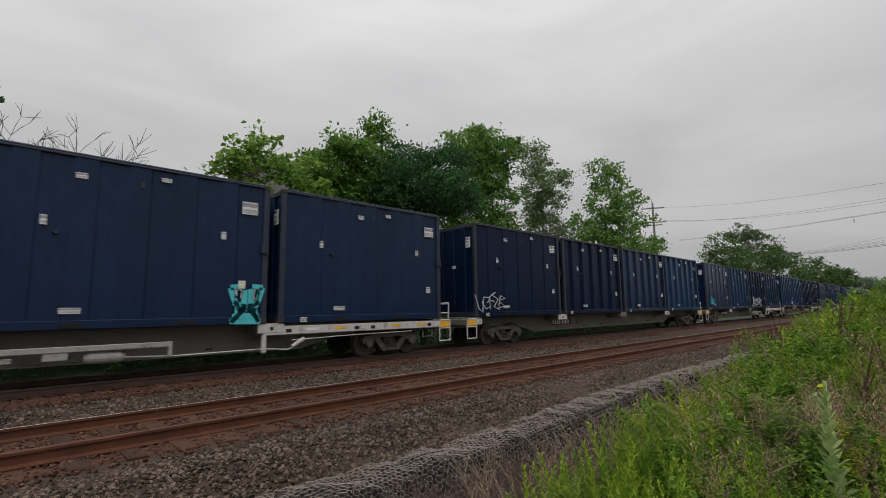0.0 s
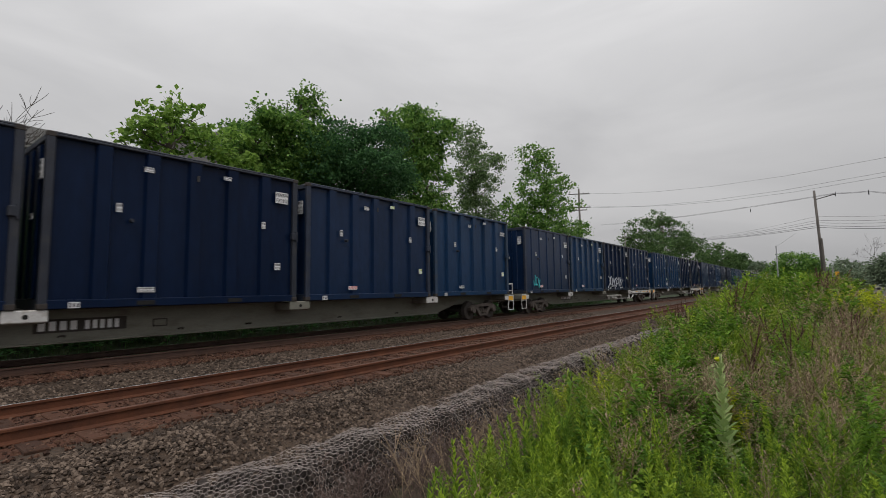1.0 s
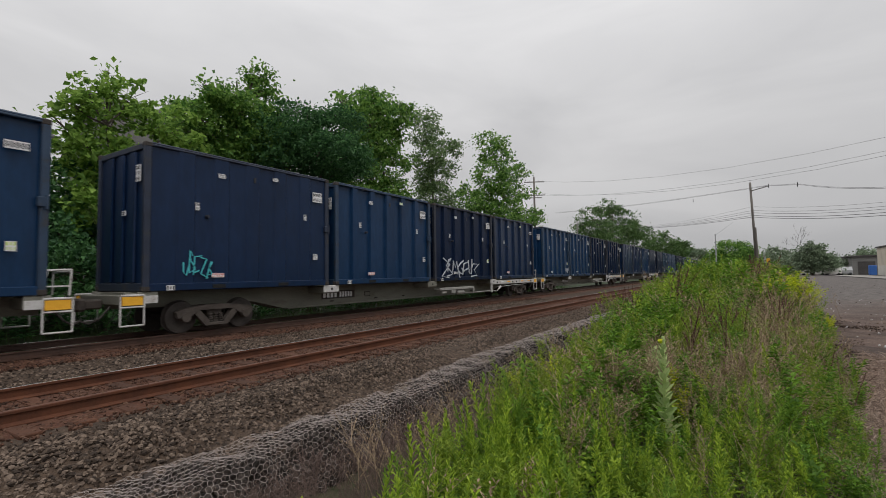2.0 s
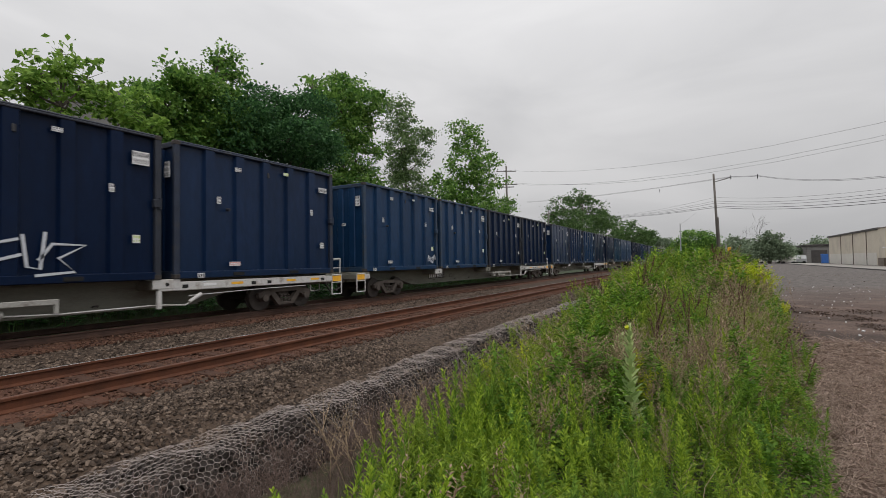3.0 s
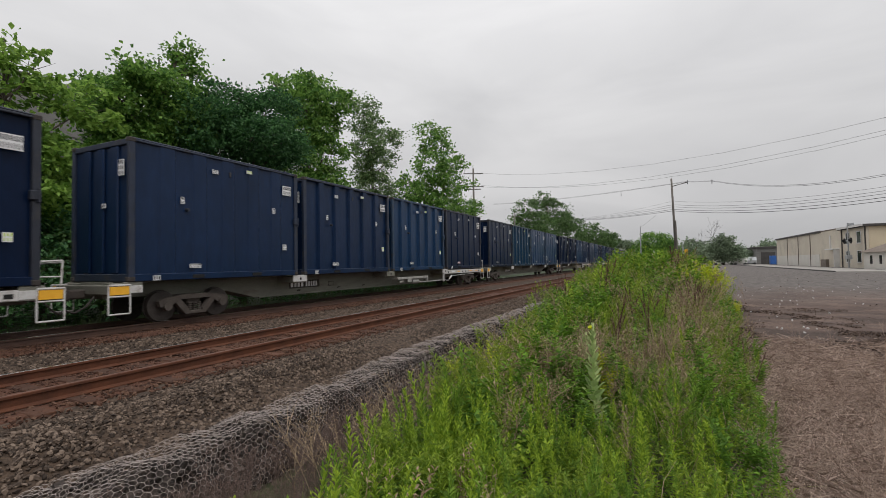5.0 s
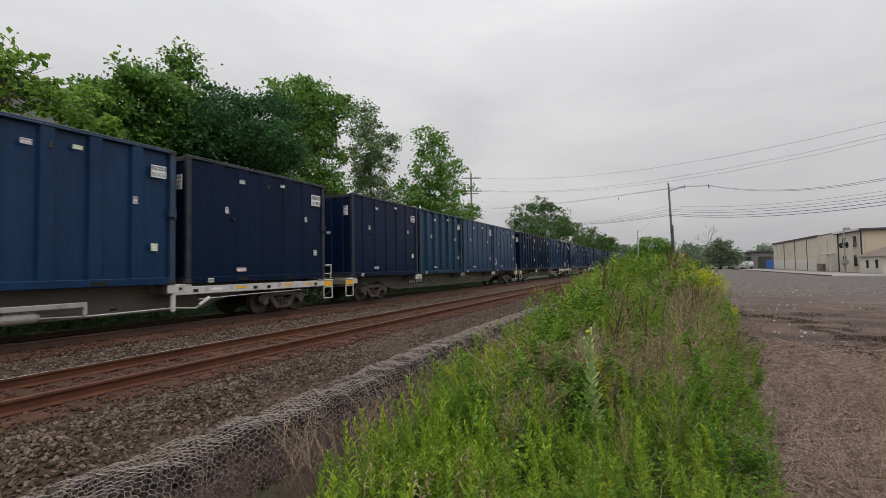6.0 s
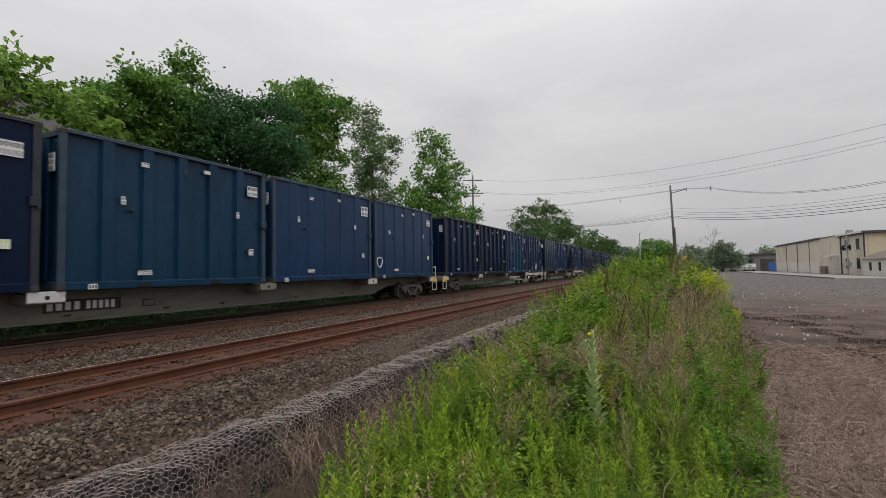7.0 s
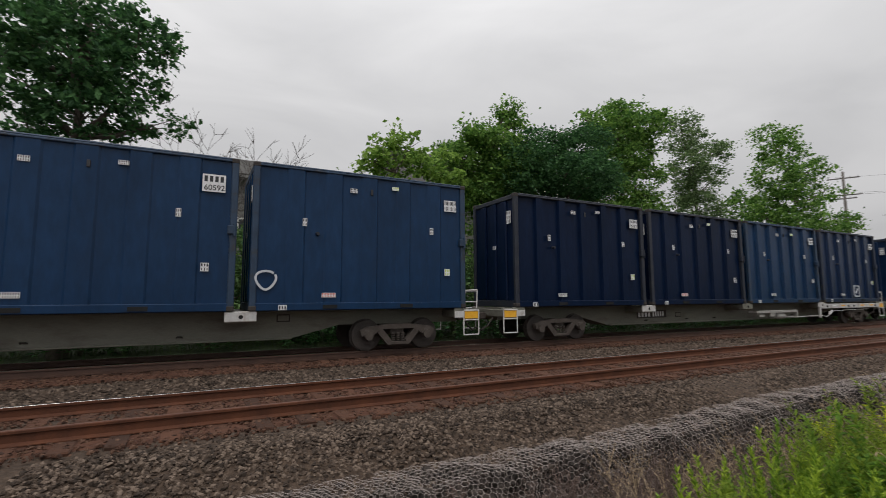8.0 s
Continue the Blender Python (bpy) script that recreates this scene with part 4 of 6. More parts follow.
# the flat car
def flat_car(white_end):
    """A spine car; the origin is at rail height under its middle; its far end carries white side sills on some cars."""
    car = new("container_flat_car")
    top, half = 1.14, 12.75
    prof = [(-half, top), (half, top), (half, top - 0.42), (9.0, top - 0.42), (7.7, 0.40), (-7.7, 0.40), (-9.0, top - 0.42), (-half, top - 0.42)]
    part("centre_sill", Shape().side_prism(prof, -0.42, 0.42), M_SPINE, car, "grey weathered fish-belly centre sill")
    for sx in (-1, 1):
        part("flange", Shape().box(min(sx * 0.40, sx * 0.56), -7.7, 0.385, max(sx * 0.40, sx * 0.56), 7.7, 0.425, 0.008), M_SPINE, car, "pale bottom flange")
        part("top_flange", Shape().box(min(sx * 0.40, sx * 0.62), -half, top - 0.05, max(sx * 0.40, sx * 0.62), half, top, 0.008), M_SPINE, car)
    bounds = [-2 * C_STEP, -C_STEP, 0.0, C_STEP, 2 * C_STEP]
    for i, y in enumerate(bounds):
        w = 0.34 if 0 < i < 4 else 0.22
        yy = y if 0 < i < 4 else y - math.copysign(0.30, y)
        arm = part("bolster", Shape().box(-1.22, yy - w, top - 0.27, 1.22, yy + w, top - 0.01, 0.03), M_SPINE, car, "container bolster with a round hole")
        for sx in (-1, 1):
            part("end_cap", Shape().box(min(sx * 1.2, sx * 1.27), yy - w - 0.02, top - 0.24, max(sx * 1.2, sx * 1.27), yy + w + 0.02, top + 0.015, 0.02), M_WHITE if i in (1, 3) else M_SPINE, arm)
            # a black disc paints the darkness inside the hole
            part("hole", Shape().tube((sx * 1.265, yy, top - 0.12), (sx * 1.276, yy, top - 0.12), 0.05, n=12), M_BLACK, arm)
    # lugs, a framed plate and scuffs along the sill
    for yy in (-5.6, -3.1, -1.2, 2.2, 5.1):
        part("lashing_lug", Shape().path([(0.42, yy - 0.06, 0.52), (0.50, yy - 0.04, 0.55), (0.50, yy + 0.04, 0.55), (0.42, yy + 0.06, 0.52)], 0.018, 5), M_DARKSTEEL, car)
    for yy in (-3.6, 7.5):
        fr_ = part("data_plate", Shape().box(0.42, yy - 0.17, 0.62 + 0.22 * (yy > 0), 0.432, yy + 0.17, 0.82 + 0.22 * (yy > 0), 0.003), M_DARKSTEEL, car, "dark framed data plate on the sill")
        part("face", Shape().box(0.43, yy - 0.14, 0.65 + 0.22 * (yy > 0), 0.436, yy + 0.14, 0.79 + 0.22 * (yy > 0)), M_SPINE, fr_)
    # side sills at the far end
    if white_end:
        for sx in (-1, 1):
            x0, x1 = sorted((sx * 1.16, sx * 1.26))
            sill = part("side_sill", Shape().box(x0, 6.15, top - 0.30, x1, 12.55, top - 0.06, 0.02).box(x0, 6.15, top - 0.75, x1, 6.27, top - 0.06, 0.02), M_WHITE, car, "scuffed white side sill")
            for y in (7.4, 8.3, 10.4, 11.5):
                part("marker", Shape().box(min(sx * 1.258, sx * 1.264), y, top - 0.2, max(sx * 1.258, sx * 1.264), y + 0.4, top - 0.13), M_YELLOW if y > 8 else M_PLATE, sill)
            # slots are painted as black plates for the dark inside them
            for y in (6.8, 9.0, 9.6, 12.0):
                part("slot", Shape().box(min(sx * 1.255, sx * 1.263), y, top - 0.24, max(sx * 1.255, sx * 1.263), y + 0.16, top - 0.14), M_BLACK, sill)
            part("gear_beam", Shape().box(x0 + 0.02, 0.7, 0.70, x1, 4.05, 0.82, 0.012).box(x0 + 0.02, 3.97, 0.50, x1, 4.05, 0.72, 0.01).box(x0 - 0.3, 0.72, 0.72, x1 - 0.02, 0.80, 0.80), M_GEAR, car, "stained grey-white channel beam over the brake gear")
            part("gear_plate", Shape().box(x0 + 0.02, 1.75, 0.54, x1 - 0.02, 2.15, 0.70, 0.01), M_GEAR, car)
            part("gear_plate", Shape().box(x0 + 0.02, 0.9, 0.54, x1 - 0.02, 1.30, 0.64, 0.01), M_GEAR, car)
            part("air_tank", Shape().tube((sx * 1.10, 2.42, 0.55), (sx * 1.10, 2.52, 0.55), 0.08, 0.13, 14).tube((sx * 1.10, 2.52, 0.55), (sx * 1.10, 3.05, 0.55), 0.13, n=14).tube((sx * 1.10, 3.05, 0.55), (sx * 1.10, 3.15, 0.55), 0.13, 0.08, 14), M_GEAR, car, "scuffed white air tank")
            part("brake_pipe", Shape().path([(sx * 1.1, 3.15, 0.52), (sx * 1.15, 4.1, 0.48), (sx * 1.2, 6.2, 0.50), (sx * 1.22, 6.9, 0.44), (sx * 1.22, 7.35, 0.66)], 0.018).path([(sx * 1.22, 7.0, top - 0.45), (sx * 1.22, 9.0, top - 0.40), (sx * 1.22, 11.3, top - 0.38)], 0.014), M_WHITE, car, "pale brake pipe along the sill")
            part("angle_cock", Shape().tube((sx * 1.24, 7.0, top - 0.62), (sx * 1.24, 7.35, top - 0.42), 0.045, 0.06, 8), M_WHITE, car)
    # ends: platform, yellow panels, steps, hand rail and coupler
    for sy in (-1, 1):
        ye = sy * 12.98
        part("end_beam", Shape().box(-1.25, min(ye, ye - sy * 0.28), top - 0.30, 1.25, max(ye, ye - sy * 0.28), top - 0.06, 0.02), M_SPINE, car)
        for sx in (-1, 1):
            y0, y1 = sorted((ye + sy * 0.10, ye - sy * 0.42))
            x0, x1 = sorted((sx * 1.255, sx * 1.285))
            st = part("step", Shape().path([(sx * 1.27, y0, top - 0.06), (sx * 1.27, y0, top - 0.78), (sx * 1.27, y1, top - 0.78), (sx * 1.27, y1, top - 0.06)], 0.022).path([(sx * 1.27, y0, top - 0.34), (sx * 1.27, y1, top - 0.34)], 0.022)
                      .path([(sx * 1.27, y0, top - 0.06), (sx * 1.27, y1, top - 0.06)], 0.03), M_WHITE, car, "white steel stirrup step")
            part("reflector", Shape().box(x0, y0 + 0.03, top - 0.30, x1, y1 - 0.03, top - 0.09, 0.006), M_YELLOW, st, "yellow reflective panel")
            ya, yb = sorted((y1 if sy < 0 else y0, (y1 + 0.32) if sy < 0 else y0 - 0.32))
            part("sign_plate", Shape().box(x0, ya + 0.01, top - 0.27, x1, yb - 0.01, top - 0.08, 0.006), M_WHITE, st, "white plate beside the step")
        part("coupler", Shape().box(-0.12, min(ye, ye + sy * 0.42), 0.74, 0.12, max(ye, ye + sy * 0.42), 0.98, 0.04).box(-0.2, min(ye + sy * 0.36, ye + sy * 0.56), 0.70, 0.16, max(ye + sy * 0.36, ye + sy * 0.56), 1.02, 0.05), M_TRUCK, car, "rusty knuckle coupler")
        hose = [(0.5, ye, 0.8), (0.5, ye + sy * 0.2, 0.55), (0.42, ye + sy * 0.4, 0.42), (0.3, ye + sy * 0.56, 0.50)]
        part("air_hose", Shape().path(hose, 0.025), M_DARKSTEEL, car)
    part("hand_rail", Shape().path([(1.25, 12.56, top - 0.1), (1.25, 12.62, top + 0.54), (1.25, 13.05, top + 0.56), (1.25, 13.02, top)], 0.022).path([(1.25, 12.60, top + 0.2), (1.25, 13.02, top + 0.2)], 0.018)
         .path([(1.25, 13.03, top + 0.52), (0.3, 13.03, top + 0.50), (0.3, 13.02, top)], 0.02), M_WHITE, car, "white hand rail over the end platform")
    # bogies
    wheel_sets = []
    for sy in (-1, 1):
        yc = sy * 10.55
        bog = part("bogie", Shape().box(-0.95, yc - 0.22, 0.42, 0.95, yc + 0.22, 0.70, 0.04).box(-0.35, yc - 0.35, 0.6, 0.35, yc + 0.35, 0.72, 0.03), M_TRUCK, car, "brown grimy cast-steel bogie")
        for sx in (-1, 1):
            x0, x1 = sorted((sx * 0.90, sx * 1.06))
            fr = Shape()
            fr.side_prism([(yc - 1.12, 0.58), (yc - 0.95, 0.66), (yc - 0.3, 0.74), (yc + 0.3, 0.74), (yc + 0.95, 0.66), (yc + 1.12, 0.58), (yc + 1.08, 0.42), (yc + 0.75, 0.44), (yc + 0.5, 0.60), (yc - 0.5, 0.60), (yc - 0.75, 0.44), (yc - 1.08, 0.42)], x0, x1)
            fr.side_prism([(yc - 0.62, 0.50), (yc - 0.5, 0.62), (yc - 0.22, 0.30), (yc - 0.22, 0.16), (yc - 0.32, 0.16)], x0, x1)
            fr.side_prism([(yc + 0.62, 0.50), (yc + 0.5, 0.62), (yc + 0.22, 0.30), (yc + 0.22, 0.16), (yc + 0.32, 0.16)], x0, x1)
            fr.box(x0, yc - 0.30, 0.15, x1, yc + 0.30, 0.25, 0.02)
            part("side_frame", fr, M_TRUCK, bog)
            sp = Shape()
            for q in (-0.15, 0.0, 0.15):
                for z in (0.27, 0.33, 0.39, 0.45):
                    sp.tube((sx * 0.98, yc + q, z), (sx * 0.98, yc + q, z + 0.035), 0.06, n=8)
            part("spring", sp, M_TRUCK, bog)
            for q in (-0.88, 0.88):
                part("axle_box", Shape().tube((sx * 0.93, yc + q, 0.43), (sx * 1.12, yc + q, 0.43), 0.12, n=12).box(x0, yc + q - 0.13, 0.42, x1 + 0.01 * (sx > 0), yc + q + 0.13, 0.60, 0.02), M_TRUCK, bog)
        for q in (-0.88, 0.88):
            ws = Shape().tube((-0.9, 0, 0), (0.9, 0, 0), 0.075, n=10)
            for sx in (-1, 1):
                a, b_ = sx * 0.69, sx * 0.83
                ws.tube((a, 0, 0), (b_, 0, 0), 0.43, 0.42, 28)
                ws.tube((a - sx * 0.03, 0, 0), (a, 0, 0), 0.455, 0.455, 28)
                ws.tube((b_, 0, 0), (b_ + sx * 0.012, 0, 0), 0.42, 0.36, 28, False)
                for k in range(3):
                    ang = k * 2.094
                    ws.tube((b_ + sx * 0.005, 0.22 * math.cos(ang), 0.22 * math.sin(ang)), (b_ + sx * 0.012, 0.22 * math.cos(ang), 0.22 * math.sin(ang)), 0.05, n=8)
            wo = part("wheelset", ws, M_DARKSTEEL, bog)
            wo.location = (0, yc + q, 0.43)
            wheel_sets.append(wo)
    return car


PROTO = {}


def proto_container(kind, ribbed):
    if (kind, ribbed) not in PROTO:
        PROTO[kind, ribbed] = container(kind, ribbed)
        return PROTO[kind, ribbed], True
    return PROTO[kind, ribbed], False


# kind and ribs of the four containers on each car, from the front of the train back
LOADS = {-2: "bR nR dS bR W", -1: "nR bR nS nS W", 0: "dS dR nR bR -", 1: "nS bR dR nR W", 2: "bR bR dR dR W", 3: "nS nR bR dS W", 4: "dS tR bS bS -", 5: "dR dR bR nR W"}
KINDS = {"b": "blue", "n": "navy", "d": "dark", "t": "teal"}
LABELS = {"dark": "near-black navy steel waste container on a flat car", "navy": "navy blue steel waste container with white decals",
          "blue": "blue ribbed steel waste container with white decals", "teal": "teal-blue ribbed steel waste container with white decals"}
CAR_PROTO, MOVERS, NEAR_CARS = {}, [], []
r_load = random.Random(5)
for k in range(-2, 20):
    spec = LOADS.get(k) or " ".join([r_load.choice(("nR", "dS", "bR", "nR", "nS", "dR")) for _ in range(4)] + [r_load.choice("W-")])
    *loads, sill = spec.split()
    y_front = FRONT + k * PITCH
    y_mid = y_front - C_LEN / 2 + C_LEN / 2 + 2 * C_STEP - (C_STEP - C_LEN) / 2
    home = (TRAIN_X, y_mid, RAIL_Z)
    if sill not in CAR_PROTO:
        CAR_PROTO[sill] = flat_car(sill == "W")
        car = CAR_PROTO[sill]
    else:
        car = copy_thing(CAR_PROTO[sill], pose(*home))
    tagged(car, "grey spine flat car with white rear side sills and yellow panels" if sill == "W" else "grey spine flat car with yellow end panels", "flat car", group="cars of the freight train")
    MOVERS.append((car, home))
    if -2 <= k <= 5:
        NEAR_CARS.append(car)
    for i, code in enumerate(loads):
        kind, ribbed = KINDS[code[0]], code[1] == "R"
        pos = (TRAIN_X, y_front + C_LEN / 2 + i * C_STEP, DECK_Z)
        first, fresh = proto_container(kind, ribbed)
        c = first if fresh else copy_thing(first, pose(*pos))
        tagged(c, LABELS[kind], "container", group="containers on the train")
        MOVERS.append((c, pos))
        c["slot"] = f"{k},{i}"


def digits(text, height, x, y, z, mat, parent, name="print"):
    """Plain printed characters standing on a near side, y to their left end and z to their foot."""
    cu = bpy.data.curves.new("digits", "FONT")
    cu.body, cu.size, cu.extrude, cu.offset = text, height / 0.69, 0.003, 0.008 * height
    ob = new("digits_source", cu)
    me = bpy.data.meshes.new_from_object(ob.evaluated_get(bpy.context.evaluated_depsgraph_get()))
    bpy.data.objects.remove(ob)
    me.transform(Matrix(((0, 0, 1, x), (1, 0, 0, y), (0, 1, 0, z), (0, 0, 0, 1))))
    me.materials.append(mat)
    return part(name, me, mat, parent)


for k, (car, _) in enumerate((m for m in MOVERS if m[0].name.startswith("container_flat_car")), -2):
    if k > 8:
        break
    board = part("number_board", Shape().box(0.425, -6.1, 0.62, 0.432, -4.35, 0.92, 0.002), M_DARKSTEEL, car, "dark patch with a stencilled number")
    s = Shape()
    for i in range(4):
        s.box(0.430, -6.02 + i * 0.19, 0.67, 0.437, -5.90 + i * 0.19, 0.87)
    if k == 2:
        digits("60131", 0.21, 0.436, -5.20, 0.665, M_PLATE, board)
    else:
        for i in range(5):
            s.box(0.430, -5.18 + i * 0.145, 0.67, 0.437, -5.09 + i * 0.145, 0.87)
    tagged(part("print", s, M_PLATE, board), kind="stuff")
SLOT = {ob["slot"]: ob for ob, _ in MOVERS if "slot" in ob.keys()}
for key, ob in SLOT.items():
    k, i = (int(v) for v in key.split(","))
    del ob["slot"]
    if k <= 8:
        dress(ob, np.random.default_rng(100 + 7 * k + 31 * i), 0 if key in ("3,3", "4,2") else 2 if (k, i) in ((0, 3), (2, 0), (1, 3)) else 1)
for key, text in (("3,3", "61759"), ("4,2", "60592")):
    panel = part("number_panel", Shape().box(C_W / 2 - 0.02, 2.24, 2.84, C_W / 2 + 0.006, 2.74, 3.26), M_PLATE, SLOT[key], "white panel with a stencilled number")
    digits(text, 0.125, C_W / 2 + 0.008, 2.275, 2.88, M_INK, panel)
    s = Shape()
    for i in range(4):
        s.box(C_W / 2 + 0.004, 2.28 + i * 0.115, 3.08, C_W / 2 + 0.010, 2.35 + i * 0.115, 3.22)
    tagged(part("print", s, M_INK, panel), kind="stuff")


# ---- weeds on the bank ----
M_CLOD = material("turned_soil", [(0.030, 0.018, 0.013), (0.075, 0.048, 0.036), (0.13, 0.092, 0.074)], 3.0, 0.95, 0, 0.6, 25, island=0.4)

def template(r_, height, nleaf, length, width, rise, stem=0.004, branch=0, bare=0.15):
    """One plant: a stem, some branches and narrow folded leaves, as arrays of points and triangles."""
    V, F = [], []

    def rod(a, b, r0, r1):
        d = b - a
        u = np.cross(d, (0.3, 0.9, 0.1))
        u /= np.linalg.norm(u) + 1e-9
        w = np.cross(d / (np.linalg.norm(d) + 1e-9), u)
        o = len(V)
        for q, r in ((a, r0), (b, r1)):
            for t in (0, 2.094, 4.189):
                V.append(q + r * (u * math.cos(t) + w * math.sin(t)))
        for i in range(3):
            j = (i + 1) % 3
            F.extend([(o + i, o + j, o + 3 + j), (o + i, o + 3 + j, o + 3 + i)])

    bend = r_.normal(0, 0.10, 2) * height
    line = lambda t: np.array((bend[0] * t * t, bend[1] * t * t, height * t))
    for i in range(4):
        rod(line(i / 4), line((i + 1) / 4), stem * (1 - i * 0.2), stem * (0.8 - i * 0.2))
    axes = [(line, height, nleaf)]
    for _ in range(branch):
        t0, az = r_.uniform(0.4, 0.85), r_.uniform(0, 6.283)
        p0 = line(t0)
        ln = height * r_.uniform(0.18, 0.36)
        dv = np.array((math.cos(az) * 0.55, math.sin(az) * 0.55, 0.8)) * ln
        rod(p0, p0 + dv, stem * 0.5, stem * 0.25)
        axes.append((lambda t, p0=p0, dv=dv: p0 + dv * t, ln, max(4, nleaf // 5)))
    for ax, ln, n in axes:
        for i in range(n):
            t = bare + (1 - bare) * (i + r_.uniform(0, 1)) / n
            p, az = ax(t), i * 2.4 + r_.normal(0, 0.4)
            el = rise * (0.4 + 0.9 * t) + r_.normal(0, 0.18)
            ll = length * r_.uniform(0.6, 1.15) * (1.05 - 0.55 * t ** 3)
            d = np.array((math.cos(az) * math.cos(el), math.sin(az) * math.cos(el), math.sin(el)))
            s = np.array((-math.sin(az), math.cos(az), 0))
            o = len(V)
            up = np.array((0, 0, 1.0))
            V.extend([p, p + d * ll * 0.45 + s * width + up * width * 0.5, p + d * ll - up * ll * 0.12, p + d * ll * 0.45 - s * width + up * width * 0.5])
            F.extend([(o, o + 1, o + 2), (o, o + 2, o + 3)])
    return np.array(V), np.array(F)


def sow(name, mat, temps, x, y, z, scale, r_, label, lean=0.12, category="weeds"):
    """Many plants of one kind in one mesh."""
    vs, fs, off = [], [], 0
    pick = r_.integers(0, len(temps), len(x))
    for i, (tv, tf) in enumerate(temps):
        k = np.where(pick == i)[0]
        if len(k) == 0:
            continue
        m = np.zeros((len(k), 3, 4))
        m[:, :, :3] = rotations(r_, len(k), lean) * scale[k][:, None, None]
        m[:, 0, 3], m[:, 1, 3], m[:, 2, 3] = x[k], y[k], z[k]
        v, f = scatter(tv, tf, m)
        vs.append(v)
        fs.append(f + off)
        off += len(v)
    ob = new(name, cloud_mesh(name, np.concatenate(vs), np.concatenate(fs), mat))
    return tagged(ob, label, category, kind="stuff")


GX, GZ = np.array([p[0] for p in XS]), np.array([p[1] for p in XS])


def right_edge(y):
    return np.interp(y, [0, 3, 4.5, 7.4, 15, 53, 90], [0.35, 0.55, 0.75, 1.1, 1.5, 2.4, 3.0])


def bank_points(r_, n, y0, y1, x_lo=-3.9, x_hi=None):
    """Random places on the bank, kept clear of the camera's feet."""
    y = r_.uniform(y0, y1, n)
    hi = right_edge(y) if x_hi is None else np.full(n, x_hi)
    lo = np.maximum(x_lo, np.interp(y, [0, 2.6, 5, 9.5, 14, 25, 60], [-1.75, -2.1, -2.5, -2.95, -3.3, -3.8, -4.0]))
    x = lo + (hi - lo) * r_.uniform(0, 1, n)
    keep = (x * x + y * y > 1.25 ** 2)
    x, y = x[keep], y[keep]
    return x, y, np.interp(x, GX, GZ) - 0.03


def top_height(x, y):
    """How high the weeds stand above z = 0 on the bank."""
    crest = np.interp(y, [0, 2, 4, 6, 9, 13, 17, 30, 60], [0.62, 0.70, 0.80, 0.88, 1.05, 1.50, 1.80, 1.95, 2.0])
    side = np.exp(-np.clip(-1.3 - x, 0, 9) ** 2 / np.interp(y, [0, 6, 14], [1.15, 1.5, 1.9])) * np.exp(-np.clip(x - right_edge(y) + 0.9, 0, 9) ** 2 / 0.9)
    notch = 1 - 0.5 * np.exp(-((x + 0.55 + 0.08 * (y - 4)) / 0.35) ** 2) * np.exp(-((y - 4.0) / 1.3) ** 2)
    low = np.interp(y, [0, 6, 14], [0.16, 0.28, 0.42])
    return notch * crest * (low + (1 - low) * side)


def patch(x, y, s, seed):
    return np.array([noise.noise(Vector((a * s, b * s * 0.7, seed))) for a, b in zip(x, y)])


r_w = np.random.default_rng(21)
T_GOLD = [template(r_w, 1.0, 120, 0.098, 0.0082, 0.82, 0.0035, 0, 0.12) for _ in range(6)]
T_GOLD_FAR = [template(r_w, 1.0, 46, 0.125, 0.015, 0.72, 0.004, 0, 0.12) for _ in range(5)]
T_BUSHY = [template(r_w, 1.0, 48, 0.13, 0.020, 0.45, 0.004, 5, 0.2) for _ in range(6)]
T_FINE = [template(r_w, 1.0, 44, 0.085, 0.0085, 0.65, 0.003, 7, 0.25) for _ in range(6)]
T_BROAD = [template(r_w, 1.0, 34, 0.16, 0.030, 0.25, 0.005, 2, 0.1) for _ in range(4)]
T_DRY = [template(r_w, 1.0, 14, 0.05, 0.005, 0.6, 0.004, 14, 0.35) for _ in range(6)]
T_YEL = [template(r_w, 1.0, 60, 0.07, 0.012, 0.3, 0.004, 9, 0.35) for _ in range(4)]


# clumps where dead stalks push the green aside: centre, spread and how many stalks
DEAD_CLUMPS = ((-1.12, 5.1, 0.22, 0.5, 52), (-0.46, 5.8, 0.17, 0.45, 26), (0.22, 6.2, 0.18, 0.8, 34), (0.42, 8.6, 0.22, 1.3, 52), (-0.05, 4.8, 0.12, 0.3, 6), (-2.45, 7.4, 0.3, 1.0, 26), (0.30, 12.5, 0.35, 2.2, 40),
               (1.3, 26.0, 0.4, 4.0, 30), (-2.9, 4.7, 0.25, 0.8, 24))


